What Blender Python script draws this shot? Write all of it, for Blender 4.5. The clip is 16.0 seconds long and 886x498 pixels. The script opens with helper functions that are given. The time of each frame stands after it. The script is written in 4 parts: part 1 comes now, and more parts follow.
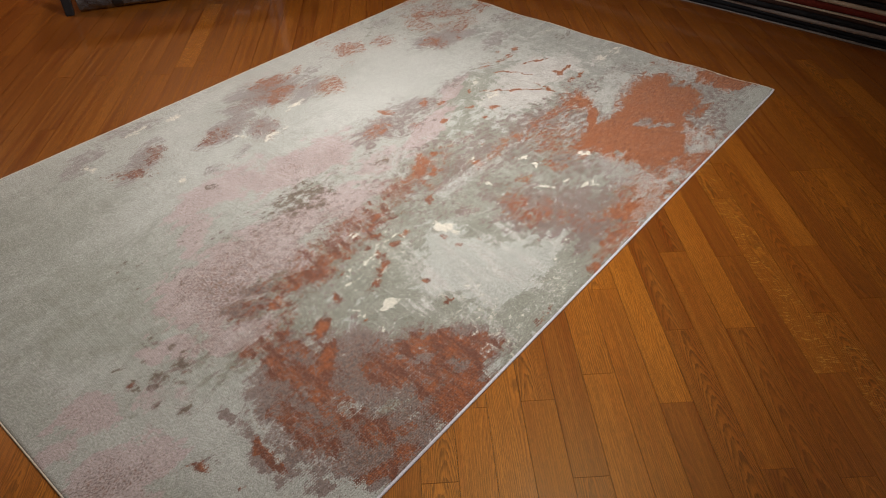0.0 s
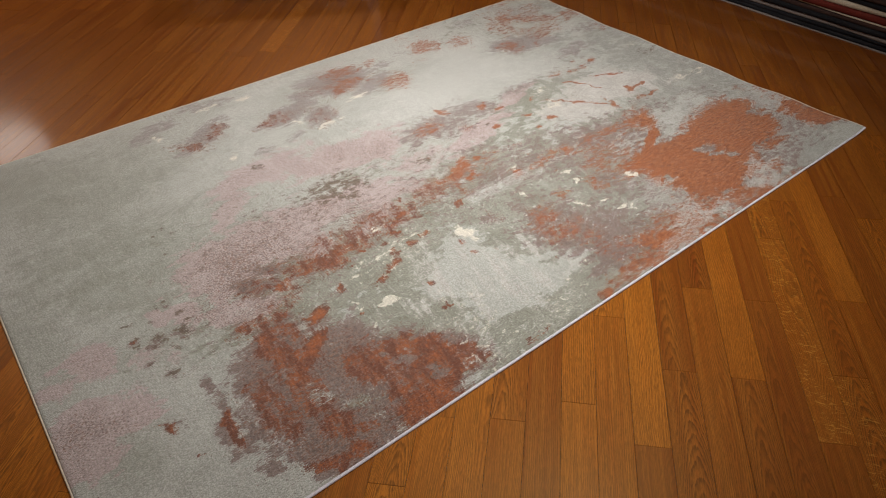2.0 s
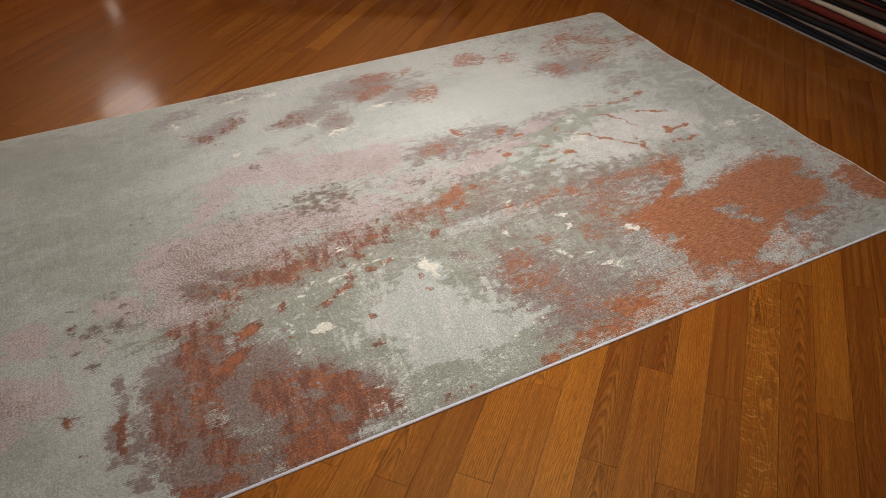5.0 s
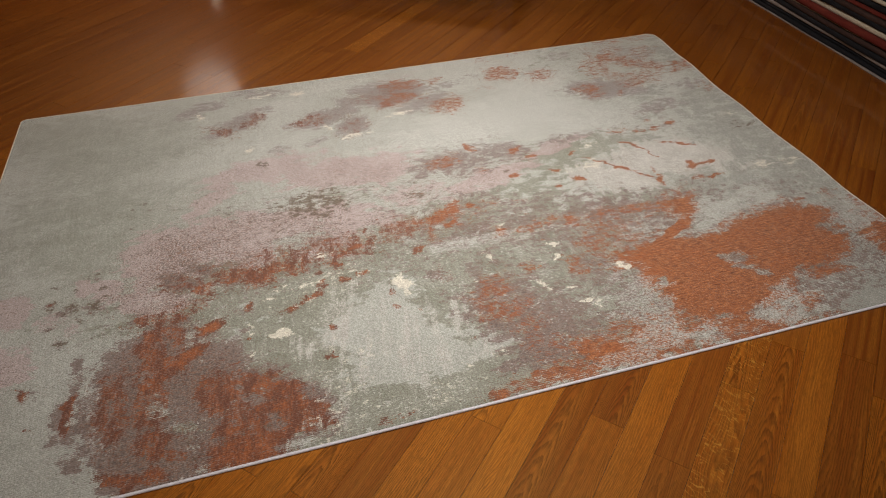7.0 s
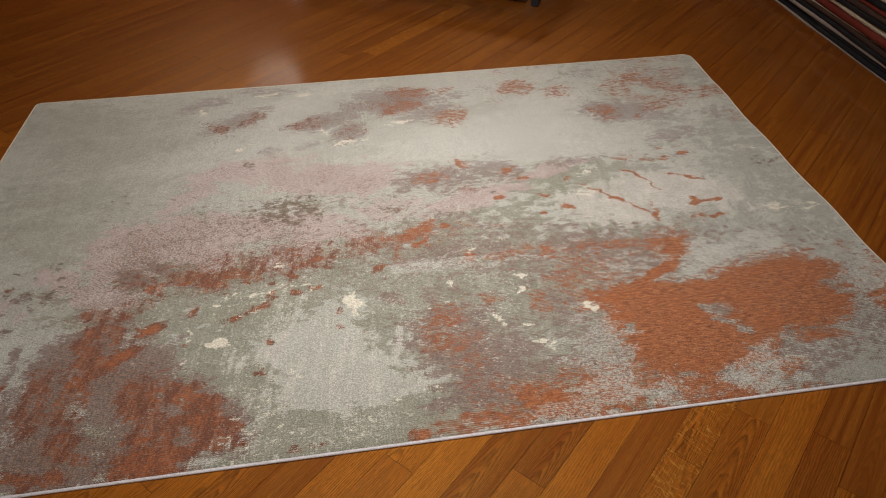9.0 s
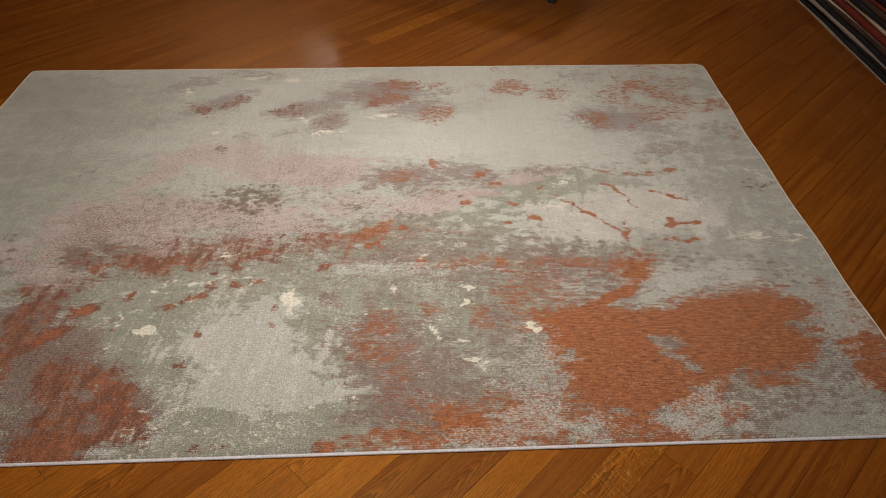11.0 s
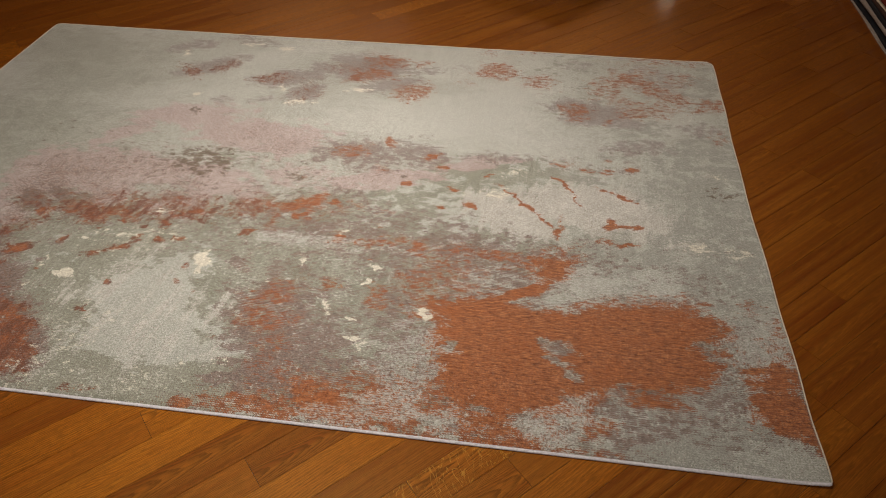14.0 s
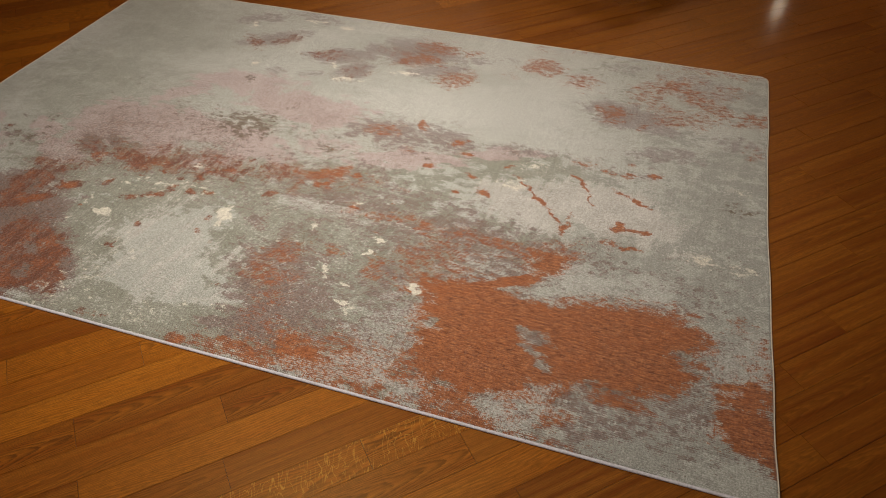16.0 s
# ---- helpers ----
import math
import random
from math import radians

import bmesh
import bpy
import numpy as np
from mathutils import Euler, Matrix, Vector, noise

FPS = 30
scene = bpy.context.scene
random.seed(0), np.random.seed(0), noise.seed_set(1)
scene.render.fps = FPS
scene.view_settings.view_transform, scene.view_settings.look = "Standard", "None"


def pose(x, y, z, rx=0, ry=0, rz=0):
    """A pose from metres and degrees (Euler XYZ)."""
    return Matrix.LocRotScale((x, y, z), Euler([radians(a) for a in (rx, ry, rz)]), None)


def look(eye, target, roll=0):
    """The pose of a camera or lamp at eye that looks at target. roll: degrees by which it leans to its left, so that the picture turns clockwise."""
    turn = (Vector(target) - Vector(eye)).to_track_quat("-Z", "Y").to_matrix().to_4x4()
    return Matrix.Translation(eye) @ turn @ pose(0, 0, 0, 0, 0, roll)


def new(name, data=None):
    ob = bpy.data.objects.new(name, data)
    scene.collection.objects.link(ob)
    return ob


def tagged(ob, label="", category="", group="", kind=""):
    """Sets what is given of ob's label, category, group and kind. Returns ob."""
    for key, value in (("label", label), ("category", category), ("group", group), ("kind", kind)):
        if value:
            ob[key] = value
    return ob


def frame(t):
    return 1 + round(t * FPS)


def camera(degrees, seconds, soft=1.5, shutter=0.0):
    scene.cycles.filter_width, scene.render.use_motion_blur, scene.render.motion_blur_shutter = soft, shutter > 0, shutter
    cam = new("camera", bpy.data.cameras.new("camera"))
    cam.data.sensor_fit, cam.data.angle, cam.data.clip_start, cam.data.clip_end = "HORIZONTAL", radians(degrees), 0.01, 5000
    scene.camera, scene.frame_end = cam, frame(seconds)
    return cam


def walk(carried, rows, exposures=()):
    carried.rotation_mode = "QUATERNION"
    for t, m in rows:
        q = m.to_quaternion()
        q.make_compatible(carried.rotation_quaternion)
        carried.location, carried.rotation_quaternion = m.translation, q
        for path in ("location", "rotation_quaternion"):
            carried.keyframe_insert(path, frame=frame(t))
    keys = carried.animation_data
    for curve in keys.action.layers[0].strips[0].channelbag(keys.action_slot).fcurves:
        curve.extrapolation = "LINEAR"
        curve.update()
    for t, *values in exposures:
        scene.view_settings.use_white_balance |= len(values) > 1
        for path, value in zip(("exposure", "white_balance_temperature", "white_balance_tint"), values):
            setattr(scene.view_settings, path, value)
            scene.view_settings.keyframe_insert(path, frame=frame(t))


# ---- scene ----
cam = camera(65.0, 16.0, 1.0)
PATH = [
    (0, (-3.113, -0.704, 1.488), (-1.951, 0.284, 0.194), -0.3),
    (0.5, (-3.086, -0.777, 1.485), (-1.973, 0.27, 0.195), 0.2),
    (1, (-3.031, -0.861, 1.493), (-2.001, 0.269, 0.204), -0.1),
    (1.5, (-2.967, -0.92, 1.489), (-2.006, 0.272, 0.202), -0.6),
    (2, (-2.865, -0.919, 1.486), (-1.94, 0.298, 0.196), -1.0),
    (2.5, (-2.772, -0.898, 1.5), (-1.873, 0.336, 0.208), -0.7),
    (3, (-2.715, -0.926, 1.49), (-1.844, 0.328, 0.198), -0.8),
    (3.5, (-2.631, -0.958, 1.482), (-1.778, 0.307, 0.189), -0.8),
    (4, (-2.545, -1.016, 1.499), (-1.735, 0.275, 0.204), -0.1),
    (4.2, (-2.509, -1.037, 1.502), (-1.74, 0.278, 0.206), -0.0),
    (6.3, (-2.117, -1.026, 1.487), (-1.591, 0.408, 0.195), -1.1),
    (6.5, (-2.094, -1.046, 1.49), (-1.582, 0.393, 0.2), -0.5),
    (7, (-2.003, -1.085, 1.51), (-1.592, 0.384, 0.216), -0.5),
    (7.5, (-1.924, -1.074, 1.493), (-1.601, 0.423, 0.206), -0.7),
    (8, (-1.82, -1.022, 1.489), (-1.548, 0.484, 0.202), -0.9),
    (8.5, (-1.72, -1.016, 1.506), (-1.484, 0.491, 0.212), -1.1),
    (9, (-1.621, -1.032, 1.493), (-1.42, 0.48, 0.2), -0.6),
    (11.3, (-1.225, -0.952, 1.481), (-1.201, 0.546, 0.157), 0.3),
    (11.5, (-1.165, -0.957, 1.475), (-1.178, 0.543, 0.153), -0.4),
    (12, (-1.071, -0.977, 1.481), (-1.149, 0.521, 0.159), -0.1),
    (12.5, (-0.979, -1.007, 1.477), (-1.133, 0.482, 0.151), -0.1),
    (13, (-0.897, -1.002, 1.475), (-1.097, 0.472, 0.138), -0.4),
    (13.5, (-0.802, -0.944, 1.46), (-1.018, 0.516, 0.111), -0.4),
    (14, (-0.742, -0.907, 1.469), (-0.962, 0.543, 0.108), -0.3),
    (14.5, (-0.663, -0.898, 1.471), (-0.908, 0.543, 0.106), 0.1),
    (15, (-0.605, -0.907, 1.487), (-0.911, 0.517, 0.117), 0.6),
    (15.5, (-0.543, -0.919, 1.488), (-0.935, 0.486, 0.12), 0.4),
    (16, (-0.472, -0.926, 1.483), (-0.93, 0.458, 0.114), -0.0),
]
EXPOSURES = [(0, 0.18, 6150, 10), (4.2, 0.10, 6150, 10), (7, 0.0, 6350, 10), (9, -0.05, 6450, 10), (12, -0.14, 6700, 10), (16, -0.13, 6750, 10)]
walk(cam, [(t, look(eye, target, roll)) for t, eye, target, roll in PATH], EXPOSURES)

# ---------------------------------------------------------------- light
# a shop at night: round ceiling lamps and added fill lamps over the floor, dark surroundings
world = bpy.data.worlds.new("world")
scene.world = world
world.use_nodes = True
world.node_tree.nodes["Background"].inputs[0].default_value = (0.9, 0.95, 1.0, 1)
world.node_tree.nodes["Background"].inputs[1].default_value = 0.01
CEILING = 2.75
LAMPS = [  # x, y, watts, radius, spread of its light, colour, lean
    (-1.38, -0.08, 35.5, 0.22, 102, (1.0, 0.97, 0.90), 31),
    (-2.60, 7.05, 0.036, 0.32, 19, (1.0, 0.93, 0.84), -64),
    (1.02, 9.40, 1.5, 0.05, 175, (1.0, 0.84, 0.64), 0),
    (-2.50, 11.0, 0.8, 0.04, 175, (1.0, 0.82, 0.62), 0),
    # two unseen fill lamps, added to brighten the near floor
    (-2.60, -2.20, 24, 0.30, 165, (1.0, 0.93, 0.82), 0),
    (1.00, -2.20, 8, 0.30, 165, (1.0, 0.93, 0.82), 0),
    # two unseen warm fill lamps, added to brighten and redden the far floor
    (-2.70, 4.70, 33, 0.22, 170, (1.0, 0.71, 0.47), 0),
    (-0.25, 4.60, 22, 0.22, 170, (1.0, 0.71, 0.47), 0),
]

# ---------------------------------------------------------------- material helpers


class Nodes:
    """A small builder for one node material."""

    def __init__(self, name):
        self.mat = bpy.data.materials.new(name)
        self.mat.use_nodes = True
        self.tree = self.mat.node_tree
        self.bsdf = self.tree.nodes["Principled BSDF"]

    def put(self, socket, value):
        if isinstance(value, bpy.types.NodeSocket):
            self.tree.links.new(value, socket)
        elif isinstance(value, (tuple, list)) and len(value) == 3 and socket.type == "RGBA":
            socket.default_value = (*value, 1)
        else:
            socket.default_value = value

    def node(self, kind, out=0, props=(), **inputs):
        n = self.tree.nodes.new(kind)
        for k, v in dict(props).items():
            if k == "operation":
                n.operation = v
            elif k == "data_type":
                n.data_type = v
            elif k == "blend_type":
                n.blend_type = v
            elif k == "noise_dimensions":
                n.noise_dimensions = v
            elif k == "feature":
                n.feature = v
            elif k == "attribute_name":
                n.attribute_name = v
            elif k == "interpolation_type":
                n.interpolation_type = v
        for k, v in inputs.items():
            self.put(n.inputs[int(k[1:])] if k[0] == "i" and k[1:].isdigit() else n.inputs[k.replace("_", " ")], v)
        return n.outputs[out]

    def math(self, op, a, b=0.0, c=0.0):
        return self.node("ShaderNodeMath", props={"operation": op}, i0=a, i1=b, i2=c)

    def noise(self, vec, scale, detail=4.0, rough=0.55, dist=0.0):
        return self.node("ShaderNodeTexNoise", Vector=vec, Scale=scale, Detail=detail, Roughness=rough, Distortion=dist)

    def mapping(self, vec, scale=(1, 1, 1), rot=(0, 0, 0), loc=(0, 0, 0)):
        return self.node("ShaderNodeMapping", Vector=vec, Scale=scale, Rotation=rot, Location=loc)

    def span(self, v, a, b, c=0.0, d=1.0):
        return self.node("ShaderNodeMapRange", i0=v, i1=a, i2=b, i3=c, i4=d)

    def smooth(self, v, a, b, c=0.0, d=1.0):
        return self.node("ShaderNodeMapRange", props={"interpolation_type": "SMOOTHSTEP"}, i0=v, i1=a, i2=b, i3=c, i4=d)

    def mix(self, f, a, b, blend="MIX"):
        n = self.tree.nodes.new("ShaderNodeMix")
        n.data_type, n.blend_type = "RGBA", blend
        self.put(n.inputs[0], f), self.put(n.inputs[6], a), self.put(n.inputs[7], b)
        return n.outputs[2]

    def attr(self, name):
        return self.node("ShaderNodeAttribute", out=2, props={"attribute_name": name})

    def coords(self, which="Object"):
        n = self.tree.nodes.new("ShaderNodeTexCoord")
        return n.outputs[which]

    def position(self):
        return self.tree.nodes.new("ShaderNodeNewGeometry").outputs["Position"]

    def bump(self, height, strength=0.3, distance=0.002, normal=None):
        n = self.tree.nodes.new("ShaderNodeBump")
        n.inputs["Strength"].default_value = strength
        n.inputs["Distance"].default_value = distance
        self.put(n.inputs["Height"], height)
        if normal is not None:
            self.put(n.inputs["Normal"], normal)
        return n.outputs[0]

    def done(self, color, rough, normal=None, metal=0.0, **more):
        self.put(self.bsdf.inputs["Base Color"], color)
        self.put(self.bsdf.inputs["Roughness"], rough)
        self.put(self.bsdf.inputs["Metallic"], metal)
        for k, v in more.items():
            self.put(self.bsdf.inputs[k.replace("_", " ")], v)
        if normal is not None:
            self.put(self.bsdf.inputs["Normal"], normal)
        return self.mat


PLANK_ANGLE = radians(44.0)


def oak(name, tone_at=None, rays=False, shaded=False):
    """Varnished oak strips: board tone, pores, cathedral figure, and ray fleck on a few boards; shaded boards are
    darker and redder with a faint figure, standing in for weaker light.
    """
    m = Nodes(name)
    geo = m.tree.nodes.new("ShaderNodeNewGeometry")
    info = m.tree.nodes.new("ShaderNodeObjectInfo")
    rnd = m.math("FRACT", m.math("ADD", geo.outputs["Random Per Island"], info.outputs["Random"]))
    rnd2 = m.math("FRACT", m.math("MULTIPLY", rnd, 17.31))
    rnd3 = m.math("FRACT", m.math("MULTIPLY", rnd, 53.77))
    flat = m.mapping(geo.outputs["Position"], rot=(0, 0, -PLANK_ANGLE))
    shift = m.node("ShaderNodeCombineXYZ", X=m.math("MULTIPLY", rnd2, 31.0), Y=m.math("MULTIPLY", rnd3, 7.0), Z=m.math("MULTIPLY", rnd, 90.0))
    p = m.node("ShaderNodeVectorMath", props={"operation": "ADD"}, i0=flat, i1=shift)
    # contour lines of a long stretched noise give the growth rings
    field = m.noise(m.mapping(p, (1.3, 8.0, 1.0)), 1.0, 1.0, 0.5, 0.2)
    wob = m.noise(m.mapping(p, (13, 42, 1)), 1.0, 3, 0.6)
    across = m.node("ShaderNodeSeparateXYZ", out=1, Vector=p)
    drift = m.math("ADD", m.math("MULTIPLY", field, m.span(rnd2, 0.0, 1.0, 6.0, 44.0)), m.math("MULTIPLY", across, 185.0))
    # flat-sawn boards carry arches along their middle
    own = m.coords()
    along_own = m.node("ShaderNodeSeparateXYZ", Vector=own)
    across_own = m.tree.nodes[-1].outputs[1]
    middle = m.math("MULTIPLY", m.math("ADD", across_own, m.span(rnd2, 0.0, 1.0, -0.02, 0.02)), 22.0)
    arch = m.math("ADD", m.math("MULTIPLY", along_own, m.span(rnd2, 0.0, 1.0, 9.0, 24.0)), m.math("MULTIPLY", m.math("MULTIPLY", middle, middle), 8.0))
    arch = m.math("ADD", arch, m.math("MULTIPLY", field, 9.0))
    drift = m.node("ShaderNodeMapRange", i0=m.math("GREATER_THAN", rnd3, 0.58), i1=0.0, i2=1.0, i3=drift, i4=arch)
    rings = m.math("FRACT", m.math("ADD", drift, m.math("MULTIPLY", wob, 1.7)))
    line = m.math("MULTIPLY", m.smooth(rings, 0.15, 0.80), m.smooth(rings, 1.0, 0.90))
    broken = m.smooth(m.noise(m.mapping(p, (40, 260, 1)), 1.0, 3, 0.6), 0.34, 0.58)
    line = m.math("MULTIPLY", line, m.span(broken, 0.0, 1.0, 0.35, 1.0))
    pores = m.smooth(m.noise(m.mapping(p, (7, 400, 1)), 1.0, 2, 0.6), 0.48, 0.60)
    short = m.smooth(m.noise(m.mapping(p, (45, 620, 1)), 1.0, 2, 0.6), 0.50, 0.62)
    streak = m.noise(m.mapping(p, (1.6, 70, 1)), 1.0, 4, 0.6)
    patch = m.noise(m.mapping(p, (3, 7, 1)), 1.0, 3, 0.5)
    ramp = m.tree.nodes.new("ShaderNodeValToRGB")
    e = ramp.color_ramp.elements
    e[0].position, e[0].color = 0.0, (0.158, 0.032, 0.0044, 1)
    e[1].position, e[1].color = 1.0, (0.400, 0.124, 0.0105, 1)
    mid = e.new(0.5)
    mid.color = (0.260, 0.066, 0.0062, 1)
    m.put(ramp.inputs[0], rnd if tone_at is None else tone_at)
    tone = ramp.outputs[0]
    # weaker light beyond the lamp's beam is put into the board colour
    if shaded:
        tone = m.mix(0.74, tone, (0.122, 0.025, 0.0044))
    tone = m.mix(m.span(patch, 0.3, 0.7, 0.0, 0.22), tone, (0.160, 0.042, 0.0050))
    tone = m.mix(m.span(streak, 0.35, 0.65, 0.0, 0.40), tone, (0.41, 0.150, 0.0145))
    dark = m.math("MULTIPLY", line, m.span(rnd3, 0.0, 1.0, *((0.10, 0.50) if shaded else (0.38, 0.92))))
    tone = m.mix(dark, tone, (0.072, 0.016, 0.0022))
    tone = m.mix(m.math("MULTIPLY", pores, 0.42), tone, (0.120, 0.034, 0.004))
    tone = m.mix(m.math("MULTIPLY", short, 0.45), tone, (0.085, 0.026, 0.003))
    if rays:
        fleck = m.noise(m.mapping(m.mapping(p, rot=(0, 0, 0.30)), (84, 20, 1)), 1.0, 1.0, 0.5, 0.5)
        crest = m.smooth(m.math("ABSOLUTE", m.math("SUBTRACT", fleck, 0.5)), 0.026, 0.006)
        where = m.smooth(m.noise(m.mapping(p, (9, 16, 1)), 1.0, 2, 0.6), 0.30, 0.60)
        tone = m.mix(m.math("MULTIPLY", m.math("MULTIPLY", crest, where), 0.38), tone, (0.62, 0.33, 0.055))
    grime = m.noise(geo.outputs["Position"], 1.3, 4, 0.6)
    gloss = m.math("ADD", m.span(m.noise(p, 3.0, 4, 0.6), 0.3, 0.7, 0.075, 0.14), m.span(grime, 0.4, 0.7, 0.0, 0.03))
    n = m.bump(m.math("MULTIPLY", m.math("ADD", pores, short), -1.0), 0.12, 0.0006)
    n = m.bump(patch, 0.10, 0.004, n)
    # satin wood under a clear glossy varnish
    rough = m.span(streak, 0.3, 0.7, 0.36, 0.48)
    return m.done(tone, rough, n, Specular_IOR_Level=0.62, Specular_Tint=(1.0, 0.62, 0.22, 1), Coat_Weight=0.75, Coat_Roughness=gloss, Coat_IOR=1.42)


def plain(name, color, rough, vary=0.12, scale=14.0, bump=0.15, dist=0.001, metal=0.0, **more):
    """A plain surface with mottling at two scales and a fine relief."""
    m = Nodes(name)
    p = m.coords()
    a = m.noise(p, scale, 5, 0.6)
    b = m.noise(p, scale * 9, 4, 0.6)
    f = m.math("ADD", m.math("MULTIPLY", a, 0.6), m.math("MULTIPLY", b, 0.4))
    low = tuple(c * (1 - 2.2 * vary) for c in color)
    high = tuple(min(1, c * (1 + 2.2 * vary)) for c in color)
    col = m.mix(m.span(f, 0.3, 0.7), low, high)
    return m.done(col, m.span(f, 0.3, 0.7, rough * 0.85, min(1.0, rough * 1.15)), m.bump(b, bump, dist), metal, **more)


def pile_wool(name, color, fleck):
    """Woven edge of a stored rug: tufts in rows with flecks of a second tone."""
    m = Nodes(name)
    p = m.coords()
    tuft = m.noise(m.mapping(p, (60, 260, 260)), 1.0, 3, 0.6)
    long = m.noise(m.mapping(p, (3, 6, 40)), 1.0, 4, 0.6)
    col = m.mix(m.span(long, 0.50, 0.75, 0, 0.6), color, fleck)
    col = m.mix(m.span(tuft, 0.35, 0.7, 0, 0.5), col, tuple(c * 0.4 for c in color))
    return m.done(col, 0.9, m.bump(tuft, 0.7, 0.003), Specular_IOR_Level=0.2)


MAT_OAK = oak("varnished_oak")
MAT_OAK_RAY = oak("quartered_oak", 0.62, True)
# shaded copy of the oak: dimmer light painted as a darker, redder tone
MAT_OAK_SHADED = oak("shaded_oak", shaded=True)
MAT_OAK_DARK = oak("dark_oak", 0.05)
MAT_OAK_LIGHT = oak("light_oak", 0.97)
MAT_JOINT = plain("joint_dust", (0.03, 0.012, 0.005), 0.9)
# unseen walls, their red-brown set to redden what the varnish mirrors
MAT_WALL = plain("wall_paint", (0.36, 0.125, 0.082), 0.85, 0.05, 3.0)
MAT_CEIL = plain("ceiling_paint", (0.62, 0.60, 0.565), 0.9, 0.04, 3.0)
MAT_BLACK = plain("black_lacquer", (0.012, 0.013, 0.015), 0.35, 0.2, 30.0)
MAT_SHEET = plain("dark_brushed_sheet", (0.10, 0.105, 0.115), 0.32, 0.25, 9.0, 0.3, 0.003, metal=0.9)
MAT_FILM = plain("shiny_film_over_dark_rug", (0.05, 0.051, 0.056), 0.22, 0.3, 22.0, 0.9, 0.02, Coat_Weight=1.0, Coat_Roughness=0.10, Coat_IOR=1.7)
MAT_LAMP_RIM = plain("lamp_rim", (0.75, 0.75, 0.74), 0.4, 0.03)
MAT_BIND = plain("binding_yarn", (0.60, 0.565, 0.60), 0.85, 0.12, 160.0, 0.6, 0.002)
MAT_BIND_SIDE = plain("side_binding_yarn", (0.58, 0.49, 0.37), 0.9, 0.12, 160.0, 0.6, 0.002)

# ---------------------------------------------------------------- mesh helpers


def mesh_object(name, verts, faces, mat, smooth=False):
    me = bpy.data.meshes.new(name)
    me.from_pydata(verts, [], faces)
    me.materials.append(mat)
    if smooth:
        me.shade_smooth()
    me.update()
    return new(name, me)


def part(name, bm, mat, parent, label="", smooth=False):
    """Links a bmesh as one mesh object under a thing or a part."""
    me = bpy.data.meshes.new(name)
    bmesh.ops.recalc_face_normals(bm, faces=bm.faces[:])
    bm.to_mesh(me)
    bm.free()
    me.materials.append(mat)
    if smooth:
        me.shade_smooth()
    ob = new(name, me)
    if parent:
        ob.parent = parent
    if label:
        tagged(ob, label)
    return ob


def box(x0, y0, z0, x1, y1, z1, bevel=0.0, bm=None, seg=2):
    bm = bm or bmesh.new()
    r = bmesh.ops.create_cube(bm, size=1, matrix=Matrix.LocRotScale(((x0 + x1) / 2, (y0 + y1) / 2, (z0 + z1) / 2), None, (x1 - x0, y1 - y0, z1 - z0)))
    if bevel:
        es = list({e for v in r["verts"] for e in v.link_edges})
        bmesh.ops.bevel(bm, geom=es, offset=bevel, segments=seg, affect="EDGES", profile=0.5)
    return bm


def empty(name, x, y, z, rz=0.0):
    ob = new(name)
    ob.empty_display_size = 0.1
    ob.matrix_basis = pose(x, y, z, 0, 0, rz)
    return ob


# ---------------------------------------------------------------- the room
X0, X1, Y0, Y1 = -7.2, 4.2, -5.2, 13.2
T = 0.15
# walls stand out of view, added to close the room and tint reflections
tagged(part("wall_north", box(X0 - T, Y1, 0, X1 + T, Y1 + T, CEILING), MAT_WALL, None), "unseen red-brown wall closing the shop, added to redden floor reflections", "wall", kind="structure")
tagged(part("wall_south", box(X0 - T, Y0 - T, 0, X1 + T, Y0, CEILING), MAT_WALL, None), "unseen red-brown wall closing the shop, added to redden floor reflections", "wall", kind="structure")
tagged(part("wall_west", box(X0 - T, Y0, 0, X0, Y1, CEILING), MAT_WALL, None), "unseen red-brown wall closing the shop, added to redden floor reflections", "wall", kind="structure")
tagged(part("wall_east", box(X1, Y0, 0, X1 + T, Y1, CEILING), MAT_WALL, None), "unseen red-brown wall closing the shop, added to redden floor reflections", "wall", kind="structure")
tagged(part("ceiling", box(X0 - T, Y0 - T, CEILING, X1 + T, Y1 + T, CEILING + 0.12), MAT_CEIL, None), "plain pale ceiling over the shop floor", "ceiling", kind="structure")


